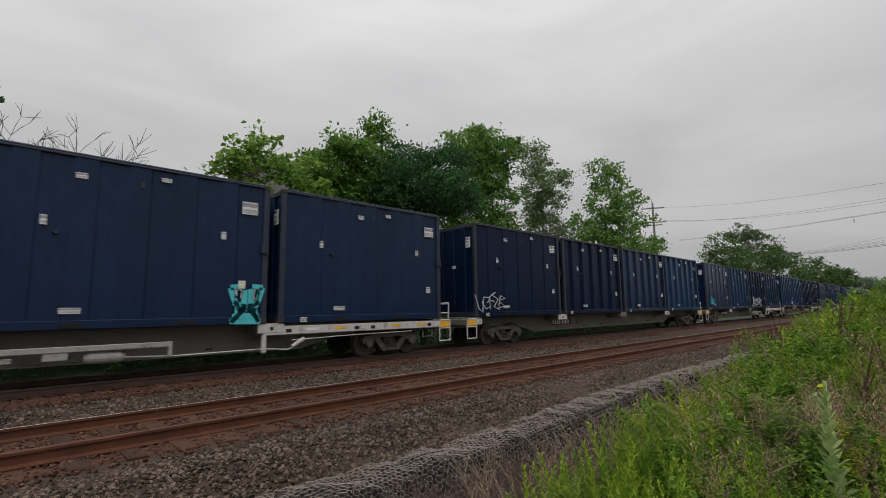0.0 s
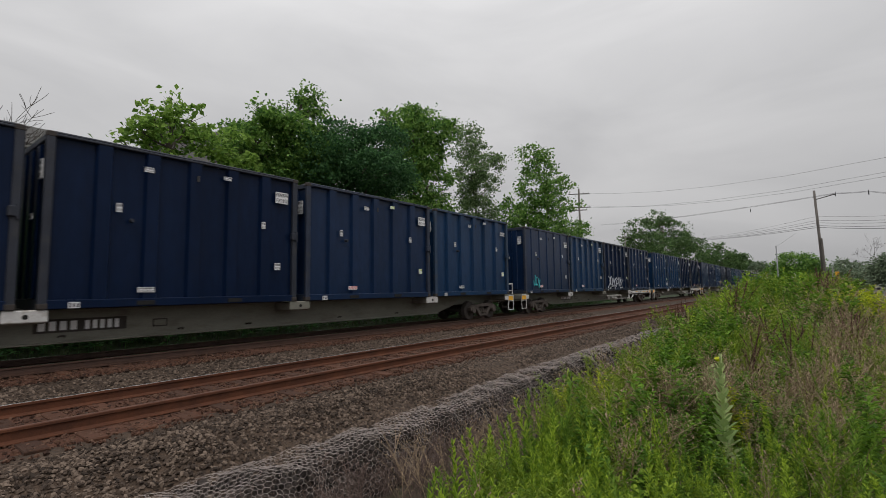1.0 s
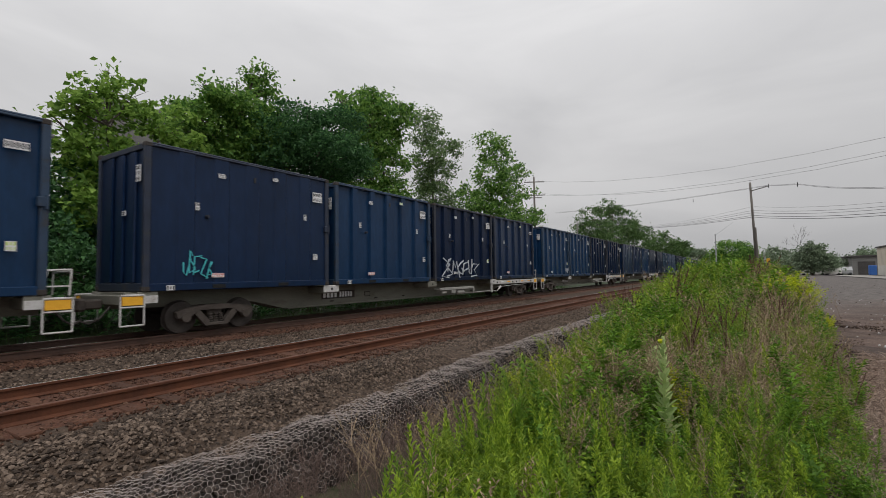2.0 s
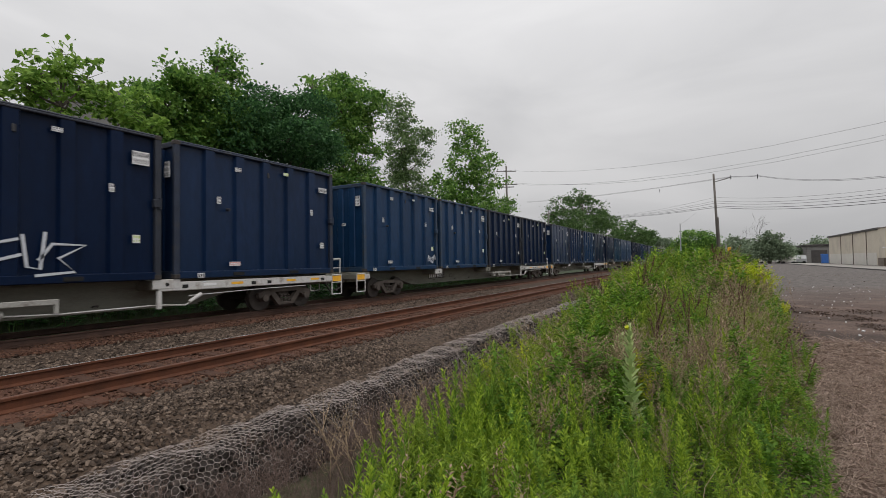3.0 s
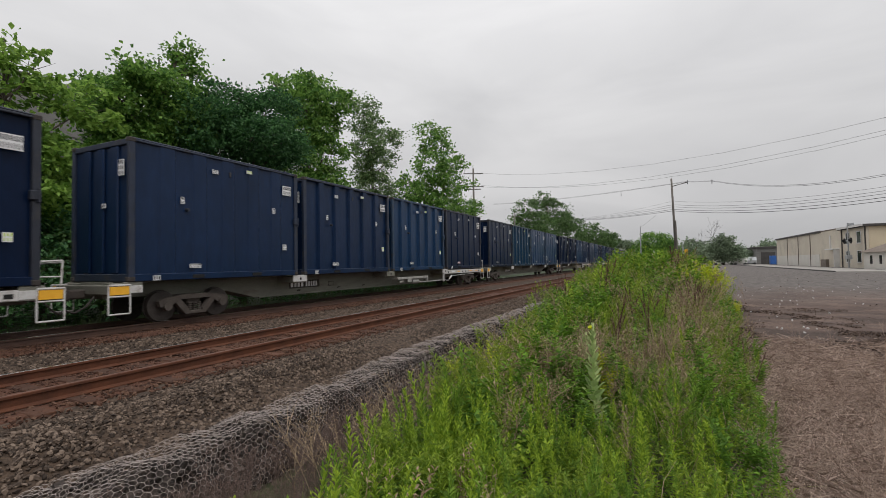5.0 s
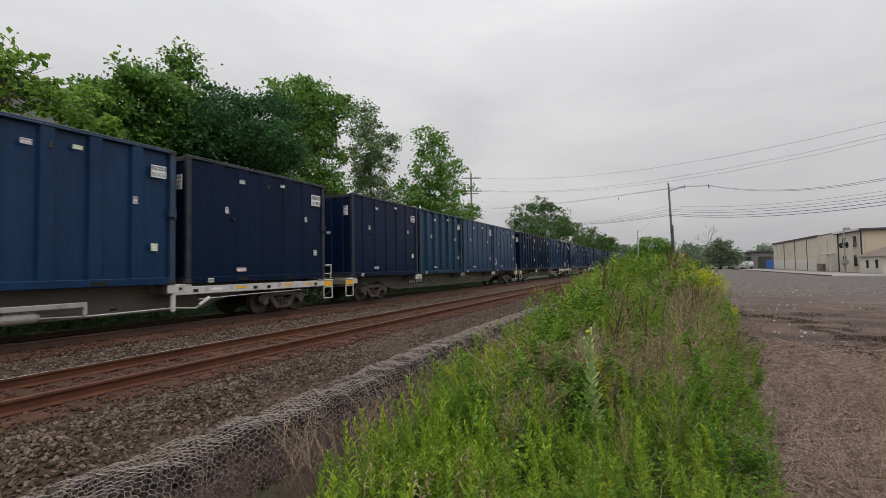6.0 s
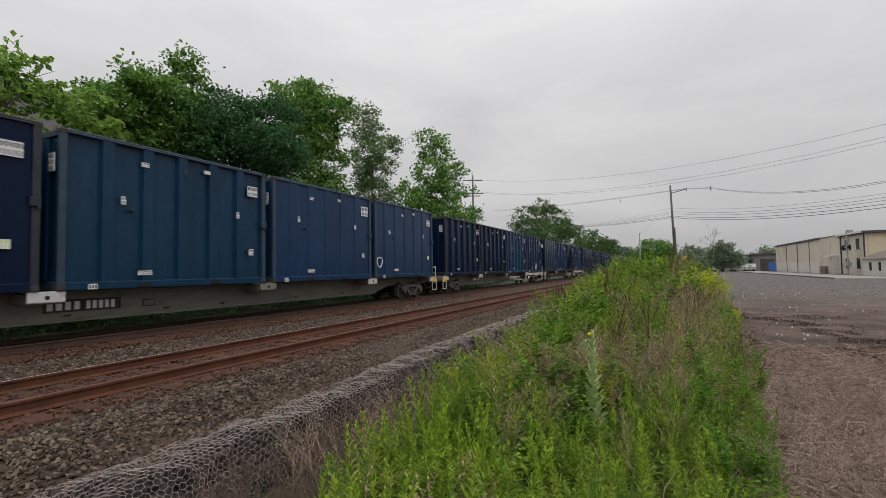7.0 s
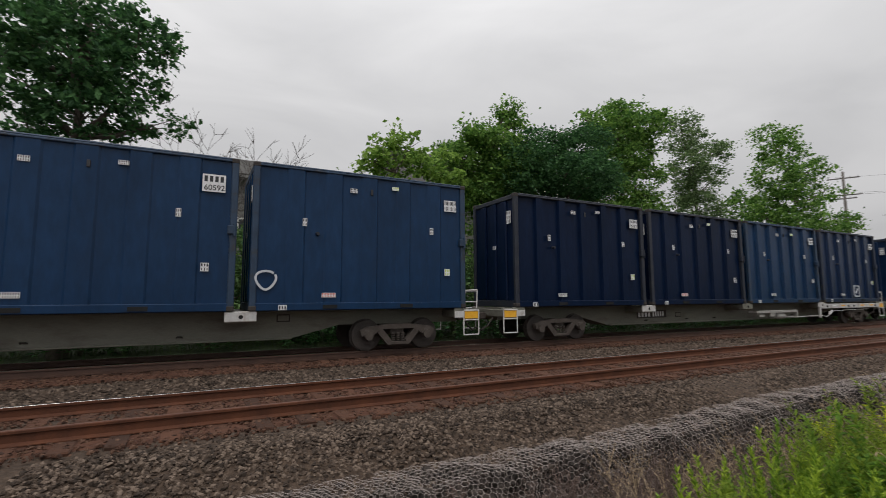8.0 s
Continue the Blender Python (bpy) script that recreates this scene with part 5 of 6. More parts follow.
def grow(n, y0, y1, s_mul=1.0, x_lo=-3.9):
    """Shares random places out among the kinds of weed by patches."""
    x, y, z = bank_points(r_w, n, y0, y1, x_lo)
    h = (top_height(x, y) - z) * np.clip(r_w.normal(0.86, 0.14, len(x)), 0.4, 1.18) * s_mul
    a, b = patch(x, y, 0.9, 3.3), patch(x, y, 0.7, 8.8)
    right = x / np.maximum(0.6, right_edge(y))
    kind = np.zeros(len(x), int)
    kind[(a > 0.12)] = 1
    kind[(b > 0.15)] = 2
    kind[(right > 0.35) & (r_w.uniform(0, 1, len(x)) < 0.45)] = 2
    kind[(right > 0.30) & (y < 9) & (r_w.uniform(0, 1, len(x)) < 0.40)] = 1
    kind[(b < -0.22)] = 3
    fresh = (y < 4.4) & (r_w.uniform(0, 1, len(x)) < 0.72) & (right < 0.6)
    kind[fresh] = 0
    kind[(r_w.uniform(0, 1, len(x)) < np.where((y > 5) & (right > -1.5), 0.055, 0.02))] = 4
    keep = np.ones(len(x), bool)
    for cx, cy, sx, sy, _ in DEAD_CLUMPS:
        keep &= (((x - cx) / (sx * 1.5)) ** 2 + ((y - cy) / (sy * 1.5)) ** 2 > 1) | (r_w.uniform(0, 1, len(x)) < 0.4)
    keep &= (np.hypot(x + 0.67, (y - 4.8) * 0.6) > 0.22) & (np.hypot(x + 0.92, (y - 6.0) * 0.6) > 0.2)
    return x[keep], y[keep], z[keep], h[keep], kind[keep]


KINDS_W = [(T_GOLD, M_WEED, "goldenrod_weeds", "bright green upright weeds with narrow leaves"), (T_BUSHY, M_WEED3, "bushy_weeds", "deep green bushy weeds on the bank"),
           (T_FINE, M_WEED2, "mugwort_weeds", "olive green fine-leaved weeds on the bank"), (T_BROAD, M_WEED3, "broadleaf_weeds", "dark green broad-leaved weeds"), (T_DRY, M_DRY, "dead_weeds", "dry brown branching dead weeds"),
           (T_GOLD, M_WEED_BRIGHT, "goldenrod_weeds", "fresh yellow-green upright weeds with narrow leaves"), (T_GOLD, M_WEED_DULL, "goldenrod_weeds", "dull green upright weeds with narrow leaves"),
           (T_FINE, M_DRY, "dead_weeds", "withered brown fine-leaved weeds")]
for n, y0, y1, grow_s in ((860, 0.3, 5.5, 1.0), (950, 5.5, 12, 1.0), (1200, 12, 26, 1.05), (800, 26, 75, 1.1)):
    x, y, z, h, kind = grow(n, y0, y1, grow_s)
    shade = patch(x, y, 1.6, 5.5) + r_w.normal(0, 0.22, len(x))
    kind[(kind == 0) & (shade > 0.12)] = 5
    kind[(kind == 0) & (shade < -0.22)] = 6
    kind[(kind == 2) & (shade > 0.55)] = 7
    for ki, (temps, mat, nm, lb) in enumerate(KINDS_W):
        k = np.where(kind == ki)[0]
        if len(k):
            sow(nm, mat, T_GOLD_FAR if temps is T_GOLD and y0 >= 12 else temps, x[k], y[k], z[k], h[k] * (0.95 if ki != 3 else 0.75), r_w, lb)

# low leafy growth that hides the soil between the stalks
for mat, temps, n, y0, y1, lb in ((M_WEED_DULL, T_BUSHY, 520, 0.9, 7.0, "low dull green leafy weeds under the taller stalks"), (M_WEED, T_BROAD, 260, 0.9, 7.0, "low bright green broad-leaved weeds"), (M_WEED3, T_BUSHY, 420, 7.0, 18.0, "low deep green leafy weeds under the taller stalks")):
    x, y, z = bank_points(r_w, n, y0, y1)
    sow("undergrowth", mat, temps, x, y, z, np.clip((top_height(x, y) - z) * r_w.uniform(0.38, 0.62, len(x)), 0.16, 0.8), r_w, lb, 0.2)

# yellow-green flowering patches
for cx, cy, sp, n, hh in ((0.86, 15.6, 0.24, 54, 1.30), (-2.35, 6.0, 0.15, 4, 0.55), (-0.52, 5.5, 0.12, 3, 0.62), (1.45, 15.0, 0.25, 24, 0.5)):
    x, y = r_w.normal(cx, sp, n), r_w.normal(cy, sp * 2.2, n)
    z = np.interp(x, GX, GZ) - 0.03
    sow("yellow_weeds", M_YFLOWER, T_YEL, x, y, z, np.full(n, hh) * r_w.uniform(0.7, 1.2, n) - z * 0.8, r_w, "yellow-green flowering weeds")

# dead brown scrub against the gabion and along the lot's edge
n = 980
y = 1.0 + 8.5 * r_w.beta(1.1, 1.9, n)
x = r_w.uniform(-4.15, -2.55, n)
sow("dead_scrub", M_SCRUB, T_DRY, x, y, np.interp(x, GX, GZ) - 0.03, np.interp(x, [-4.15, -2.6], [0.62, 0.42]) * r_w.uniform(0.6, 1.35, n), r_w, "dead brown scrub against the gabion wall", 0.34)
y = r_w.uniform(20, 60, 150)
x = right_edge(y) + r_w.normal(-0.1, 0.35, 150)
sow("dead_scrub", M_DRY, T_DRY, x, y, np.zeros(150) - 0.03, r_w.uniform(0.7, 1.4, 150), r_w, "dead brown weeds along the lot's edge", 0.15)
x, y, z = bank_points(r_w, 60, 3.5, 13, -1.6)
sow("dead_weeds", M_DRY, T_DRY, x, y, z, (top_height(x, y) - z) * r_w.uniform(0.75, 1.15, len(x)), r_w, "dry brown branching dead weeds", 0.2)

for cx, cy, sx, sy, n in DEAD_CLUMPS:
    x, y = r_w.normal(cx, sx, n), r_w.normal(cy, sy, n)
    z = np.interp(x, GX, GZ) - 0.03
    sow("dead_weeds", M_DRY, T_DRY, x, y, z, (top_height(x, y) - z) * r_w.uniform(0.8, 1.12, n), r_w, "dry brown branching dead weeds in a clump", 0.18)

# tall rust-brown seed stalks that stand out of the green
M_DOCK = material("rusty_seed_stalk", [(0.075, 0.036, 0.026), (0.185, 0.100, 0.072)], 2, 0.9, 0, 0, 10, island=0.6)
T_DOCK = [template(r_w, 1.0, 90, 0.030, 0.008, 0.9, 0.005, 3, 0.45) for _ in range(4)]
x, y = [], []
for cx, cy, n in ((-0.05, 8.8, 6), (-0.25, 7.6, 4), (-1.35, 13.0, 5), (-3.0, 14.5, 5), (-0.75, 7.4, 3), (0.55, 9.6, 7), (0.1, 17.0, 7), (0.55, 20.0, 8), (0.75, 7.2, 4)):
    x.append(r_w.normal(cx, 0.14, n))
    y.append(r_w.normal(cy, 0.5, n))
x, y = np.concatenate(x), np.concatenate(y)
z = np.interp(x, GX, GZ) - 0.03
sow("seed_stalks", M_DOCK, T_DOCK, x, y, z, (top_height(x, y) - z) * r_w.uniform(1.0, 1.22, len(x)), r_w, "tall rust-brown dry seed stalks", 0.08)

# long grass blades
GRASS_V = np.array([(-0.006, 0, 0), (0.006, 0, 0), (0.005, 0.10, 0.42), (-0.005, 0.10, 0.42), (0.003, 0.30, 0.80), (-0.003, 0.30, 0.80), (0, 0.62, 0.98)], float)
GRASS_F = np.array([(0, 1, 2), (0, 2, 3), (3, 2, 4), (3, 4, 5), (5, 4, 6)])
x, y, z = bank_points(r_w, 2200, 0.4, 16, -3.6)
sow("grass", M_GRASS, [(GRASS_V, GRASS_F)], x, y, z, (top_height(x, y) - z) * r_w.uniform(0.35, 0.7, len(x)), r_w, "long green grass among the weeds", 0.22, "grass")
x, y, z = bank_points(r_w, 600, 1.0, 12, -0.6)
sow("dry_grass", M_DRY, [(GRASS_V, GRASS_F)], x, y, z, (top_height(x, y) - z) * r_w.uniform(0.4, 0.95, len(x)), r_w, "dry tan grass among the weeds", 0.35, "grass")
# verge beyond the train, with greens darkened in place of shade
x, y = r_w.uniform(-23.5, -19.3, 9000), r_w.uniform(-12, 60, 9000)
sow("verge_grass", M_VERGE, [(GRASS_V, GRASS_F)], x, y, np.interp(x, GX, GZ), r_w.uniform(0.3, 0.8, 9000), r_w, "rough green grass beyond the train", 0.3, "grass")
x, y = r_w.uniform(-22.5, -19.6, 420), r_w.uniform(-14, 60, 420)
sow("verge_weeds", LEAVES["dark"], T_BROAD, x, y, np.interp(x, GX, GZ), r_w.uniform(0.9, 2.3, 420), r_w, "green undergrowth beyond the train")
# straw and stubble on the lot
STRAW_V = np.array([(-0.004, -0.5, 0), (0.004, -0.5, 0), (0.003, 0.5, 0.05), (-0.003, 0.5, 0.05), (0.0, 0, 0.06)], float)
STRAW_F = np.array([(0, 1, 4), (1, 2, 4), (2, 3, 4), (3, 0, 4)])
n = 19000
y = 1.2 + 10.5 * r_w.beta(1.2, 1.9, n)
x = right_edge(y) - 0.1 + np.abs(r_w.normal(0, 2.0, n))
sow("straw_litter", M_STRAW, [(STRAW_V, STRAW_F)], x, y, r_w.uniform(0.0, 0.10, n), r_w.uniform(0.08, 0.50, n), r_w, "bleached straw litter on the dirt", 0.32, "straw")
n = 7000
y = 1.4 + 8.2 * r_w.beta(1.2, 1.5, n)
x = right_edge(y) - 0.15 + np.abs(r_w.normal(0, 1.7, n))
sow("dry_grass", M_STRAW, [(GRASS_V, GRASS_F)], x, y, np.zeros(n) - 0.02, r_w.uniform(0.14, 0.42, n), r_w, "bleached dead grass standing on the dirt", 0.45, "grass")
n = 620
y = 1.6 + 9 * r_w.beta(1.2, 1.6, n)
x = right_edge(y) + np.abs(r_w.normal(0.1, 1.3, n))
sow("dead_stubble", M_STRAW, T_DRY, x, y, np.zeros(n) - 0.02, r_w.uniform(0.18, 0.58, n), r_w, "dead pale stubble on the dirt", 0.45)
n = 500
x, y = r_w.uniform(1.5, 22, n), r_w.uniform(8, 60, n)
tagged(new("lot_stones", stones("lot_stones", x, y, np.zeros(n), np.full(n, 0.035), M_STONE, r_w)), "loose pale stones on the dirt lot", "stones", kind="stuff")

n = 30000
x, y = 1.5 + np.abs(r_w.normal(0, 5.5, n)), r_w.normal(13.0, 3.2, n)
ridge = patch(x, y, 0.7, 4.4) + 0.6 * patch(x, y, 2.1, 7.7)
keep = ridge > 0.12
x, y, ridge = x[keep], y[keep], ridge[keep]
size = (0.008 + 0.042 * r_w.beta(1.2, 4, len(x))) * (0.6 + ridge)
tagged(new("soil_clods", stones("soil_clods", x, y, np.clip(ridge - 0.12, 0, 0.5) * 0.04, size, M_CLOD, r_w)), "dark brown crumbs of turned soil", "soil", kind="stuff")
n = 160
x, y = 1.8 + np.abs(r_w.normal(0, 6.0, n)), r_w.uniform(8, 34, n)
tagged(new("paper_scraps", stones("paper_scraps", x, y, np.zeros(n), np.full(n, 0.03), M_PLATE, r_w)), "scattered pale scraps on the dirt", "litter", kind="stuff")


def mullein(x, y, h, seed, flower=True):
    """A mullein: a woolly spike over a rosette of broad pale leaves."""
    r_ = np.random.default_rng(seed)
    z0 = float(np.interp(x, GX, GZ)) - 0.02
    t = new("mullein")
    t.location = (x, y, z0)
    tagged(t, "pale woolly mullein with a tall flower spike" if flower else "pale woolly mullein rosette with broad upright leaves", "mullein", group="mulleins on the bank")
    stalk = Shape().tube((0, 0, 0), (0, 0.01, h * 0.6), 0.013, 0.012, 8, False)
    if flower:
        stalk.tube((0, 0.01, h * 0.6), (0.01, 0.01, h), 0.018, 0.006, 8)
    part("stalk", stalk, M_MULLEIN, t, smooth=True)
    V, F = [], []
    n = 56 if flower else 26
    for i in range(n):
        u = i / n
        zz, az = h * (0.08 + (0.86 if flower else 0.62) * u), i * 2.4
        ln, el = (0.21 if flower else 0.40) * (1 - (0.62 if flower else 0.72) * u), 0.55 + 0.6 * u
        d = np.array((math.cos(az) * math.cos(el), math.sin(az) * math.cos(el), math.sin(el)))
        s = np.array((-math.sin(az), math.cos(az), 0))
        w = ln * 0.22
        p = np.array((0, 0, zz))
        o = len(V)
        V += [p, p + d * ln * 0.35 + s * w, p + d * ln * 0.75 + s * w * 0.8, p + d * ln - np.array((0, 0, ln * 0.1)), p + d * ln * 0.75 - s * w * 0.8, p + d * ln * 0.35 - s * w, p + d * ln * 0.5 + np.array((0, 0, -w * 0.4))]
        F += [(o, o + 1, o + 6), (o + 1, o + 2, o + 6), (o + 2, o + 3, o + 6), (o + 3, o + 4, o + 6), (o + 4, o + 5, o + 6), (o + 5, o, o + 6)]
    part("leaves", cloud_mesh("leaves", np.array(V), np.array(F), M_MULLEIN), M_MULLEIN, t)
    if flower:
        bl = Shape()
        for i in range(70):
            zz = h * (0.72 + 0.28 * i / 70)
            a = i * 2.4
            rr = 0.022 * (1 - i / 110)
            bl.tube((rr * math.cos(a) * 0.4, rr * math.sin(a) * 0.4, zz), (rr * math.cos(a), rr * math.sin(a), zz + 0.008), 0.008, 0.004, 5)
        part("buds", bl, M_MULLEIN, t)
        part("flower", Shape().tube((-0.015, -0.015, h * 0.95), (-0.02, -0.03, h * 0.97), 0.016, 0.022, 6), M_YFLOWER, t, "small yellow flower")


mullein(-0.68, 4.95, 1.14, 1)
mullein(-0.96, 6.25, 1.22, 2, False)
mullein(-0.90, 6.42, 1.16, 4, False)


# ---- the lot's far side: poles, wires and buildings ----
M_POLE = material("weathered_pole", [(0.10, 0.09, 0.08), (0.19, 0.17, 0.155)], 2.0, 0.9, 0, 0.4, 20, (3, 3, 0.3))
M_CABLE = material("black_cable", [(0.06, 0.06, 0.062), (0.10, 0.10, 0.102)], 2.0, 0.7, 0, 0.0, 20)
M_CREAM = material("cream_block_wall", [(0.56, 0.50, 0.41), (0.66, 0.60, 0.50)], 0.4, 0.9, 0, 0.2, 6, stain=(0.50, 0.45, 0.38), stain_scale=0.3)
M_CREAMLOW = material("pale_painted_base", [(0.60, 0.57, 0.52), (0.70, 0.67, 0.62)], 0.5, 0.9, 0, 0.2, 6)
M_YWALL = material("yellow_cream_wall", [(0.58, 0.49, 0.35), (0.66, 0.57, 0.42)], 0.4, 0.9, 0, 0.2, 6)
M_ROOFDARK = material("dark_roof_edge", [(0.05, 0.045, 0.045), (0.09, 0.085, 0.08)], 1.0, 0.8, 0, 0.2, 12)
M_SHINGLE = material("brown_grey_shingle", [(0.14, 0.11, 0.09), (0.24, 0.20, 0.17)], 1.5, 0.95, 0, 0.5, 14)
M_GREYSHINGLE = material("grey_shingle", [(0.055, 0.053, 0.050), (0.10, 0.096, 0.09)], 1.5, 0.95, 0, 0.5, 14)
M_SIDING = material("grey_siding", [(0.16, 0.158, 0.15), (0.24, 0.235, 0.222)], 0.6, 0.85, 0, 0.3, 8, (0.3, 0.3, 6))
M_GLASS = material("dark_window_glass", [(0.02, 0.022, 0.025), (0.04, 0.045, 0.05)], 1.0, 0.08, 0, 0.0, 5, spec=0.8)
M_TRIM = material("white_trim", [(0.62, 0.61, 0.59), (0.74, 0.73, 0.71)], 2.0, 0.6, 0, 0.1, 12)
M_CONCRETE = material("pale_concrete", [(0.24, 0.225, 0.205), (0.33, 0.31, 0.285)], 0.5, 0.9, 0, 0.3, 6)
M_BLUEBOX = material("blue_panel", [(0.03, 0.12, 0.42), (0.05, 0.17, 0.52)], 2, 0.5, 0, 0.1, 9)
M_GREYMETAL = material("grey_metal", [(0.32, 0.33, 0.34), (0.44, 0.45, 0.46)], 2, 0.5, 0.3, 0.1, 12)


def pole(x, y, h, r, arms, label, lean=(0.0, 0.0)):
    p = new("utility_pole")
    p.location = (x, y, 0)
    tagged(p, label, "utility pole", group="utility poles")
    t = Vector((lean[0], lean[1], h))
    part("shaft", Shape().tube((0, 0, -0.3), t, r, r * 0.62, 12), M_POLE, p, smooth=True)
    for z, w, dx, dy in arms:
        c = t * (z / h)
        a = part("crossarm", Shape().box(-w, -0.06, -0.06, w, 0.06, 0.06, 0.01), M_POLE, p)
        a.location, a.rotation_euler = (c.x + dx, c.y + dy, c.z), (0, 0, 0.5)
        for i in (-0.9, -0.45, 0.45, 0.9):
            part("insulator", Shape().tube((i * w, 0, 0.05), (i * w, 0, 0.22), 0.045, 0.03, 8), M_GREYMETAL, a)
    return p


pole(1.35, 62.0, 11.35, 0.17, [], "weathered wooden utility pole behind the weeds", (-0.33, 0))
up = bpy.data.objects["utility_pole"]
part("riser", Shape().tube((0.10, -0.2, 0), (-0.06, -0.2, 6.3), 0.12, 0.11, 8), M_POLE, up, "dark riser pipe on the pole")
part("bracket", Shape().tube((-0.3, 0, 10.4), (1.3, -1.6, 10.55), 0.045, n=6), M_POLE, up)
pole(-26.0, 66.3, 16.1, 0.20, [(15.3, 1.5, 0, 0), (13.3, 1.6, 0, 0), (12.9, 1.1, 0, 0)], "weathered utility pole with crossarms beyond the tracks")
pole(-35.0, 118.0, 14.6, 0.18, [(13.6, 1.4, 0, 0)], "far utility pole with one crossarm behind the trees")
lp = new("slender_post")
lp.location = (-3.5, 84.9, 0)
tagged(lp, "slender grey post with a thin slanting arm", "post")
part("post", Shape().tube((0, 0, 0), (0, 0, 7.35), 0.11, 0.07, 8), M_GREYMETAL, lp)
part("arm", Shape().path([(0, 0, 7.2), (0.5, 0, 7.5), (2.4, 0, 9.0)], 0.016), M_GREYMETAL, lp)


def wire(a, b, sags, r, label="thin overhead wire between poles", via=()):
    s = Shape()
    pts = [Vector(a), *(Vector(v) for v in via), Vector(b)]
    for p, q, sag in zip(pts, pts[1:], sags):
        line = [p.lerp(q, i / 12) - Vector((0, 0, sag * (1 - (2 * i / 12 - 1) ** 2))) for i in range(13)]
        s.path(line, r * 0.72, 5)
    w = new("overhead_wire", s.mesh("overhead_wire", M_CABLE))
    return tagged(w, label, "wire", group="overhead wires")


for (x, y, z), zr in (((-26.4, 66.0, 15.45), 12.06), ((-27.3, 66.0, 13.5), 11.13), ((-25.0, 66.8, 13.5), 10.79)):
    e = Vector((15.78, 45.33, zr))
    d = (e - Vector((x, y, z)))
    wire((x, y, z), e + d * 0.8 + Vector((0, 0, 10.1)), (5.7,), 0.015)
for dz in (0.0, 0.14):
    wire((-35.81, 104.0, 15.3 + dz), (19.0, 35.0, 7.9 + dz), (0.4, 0.03, 1.5), 0.02, via=((2.61, 59.94, 10.5 + dz * 0.5), (4.87, 57.8, 10.05 + dz * 0.5)))
for i, (zp, zr, r) in enumerate(((8.62, 6.65, 0.014), (8.2, 6.4, 0.018), (7.95, 6.2, 0.02), (7.65, 5.95, 0.028), (7.46, 5.7, 0.03))):
    wire((-22.5, 128.0, 13.2 - 0.12 * i), (16.6, 39.5, zr - 0.05), (0.5 - 0.04 * i, 0.7), r, "dark overhead cable on the near pole", via=((1.1, 61.8, zp),))
for x0, z in ((-5.6, 11.75), (-22.0, 13.6), (2.61, 10.6), (4.87, 10.15)):
    yy = 74.8 if x0 == -5.6 else 91.5 if x0 == -22.0 else 59.94 if x0 < 3 else 57.8
    ins = new("wire_spacer", Shape().tube((x0, yy, z - 0.35), (x0, yy, z + 0.1), 0.05, 0.03, 8).mesh("wire_spacer", M_CABLE))
    tagged(ins, "dark insulator hanging on the wires", "insulator", group="wire spacers")

# the cream warehouse with its two-storey office
wh = new("warehouse")
tagged(wh, "long cream warehouse with a two-storey office block and flat roofs", "building")
WX = 25.6
part("wall", Shape().box(WX, 104.7, -0.3, WX + 24, 142, 6.1), M_CREAM, wh, "cream block wall")
part("base_wall", Shape().box(WX - 0.03, 106.5, -0.3, WX, 141.9, 2.2), M_CREAMLOW, wh, "paler painted lower wall")
part("roof_edge", Shape().box(WX - 0.25, 104.8, 6.1, WX + 24, 142.2, 6.45, 0.03), M_ROOFDARK, wh)
for y in (112.0, 121.0, 130.5):
    part("downpipe", Shape().box(WX - 0.12, y, 0, WX - 0.02, y + 0.14, 6.0, 0.02), M_SHINGLE, wh)
part("tall_block", Shape().box(WX - 0.15, 94.3, -0.3, WX + 14, 104.7, 6.2), M_CREAM, wh)
part("block_coping", Shape().box(WX - 0.25, 94.3, 6.2, WX + 14, 104.8, 6.34, 0.02), M_SHINGLE, wh)
part("porch", Shape().box(WX - 1.0, 95.0, 2.85, WX - 0.15, 99.5, 3.05, 0.03).box(WX - 0.9, 95.1, 0, WX - 0.15, 95.3, 2.85).box(WX - 0.35, 99.0, 3.05, WX - 0.15, 99.3, 5.3), M_TRIM, wh)
part("door", Shape().box(WX - 0.18, 96.6, 0, WX - 0.13, 97.6, 2.1), M_ROOFDARK, wh)
part("vent_box", Shape().box(WX - 0.6, 100.6, -0.2, WX - 0.15, 103.6, 1.3, 0.04), M_SHINGLE, wh, "brown crate against the wall")
part("office", Shape().box(WX, 84.4, -0.3, WX + 16, 94.3, 5.9), M_CREAM, wh)
part("office_front", Shape().box(WX + 0.3, 84.34, -0.3, WX + 16, 84.4, 5.9), M_YWALL, wh, "yellower end wall")
part("office_roof", Shape().box(WX - 0.5, 83.9, 5.9, WX + 17, 94.8, 6.25, 0.05), M_ROOFDARK, wh)
part("office_fascia", Shape().box(WX - 0.55, 83.85, 5.98, WX - 0.5, 94.85, 6.27), M_TRIM, wh)
for z in (0.9, 3.7):
    for y in (86.3, 90.9):
        w_ = part("window", Shape().box(WX - 0.04, y, z, WX + 0.02, y + 1.5, z + 1.6), M_GLASS, wh, "dark window")
        part("frame", Shape().box(WX - 0.07, y - 0.1, z - 0.1, WX - 0.03, y, z + 1.7).box(WX - 0.07, y + 1.5, z - 0.1, WX - 0.03, y + 1.6, z + 1.7).box(WX - 0.07, y, z + 1.6, WX - 0.03, y + 1.5, z + 1.7)
             .box(WX - 0.09, y, z - 0.12, WX - 0.03, y + 1.5, z), M_TRIM, w_)
for y in (84.5, 94.0):
    part("drain_pipe", Shape().box(WX - 0.16, y, 0, WX - 0.03, y + 0.14, 5.9, 0.02), M_ROOFDARK, wh)
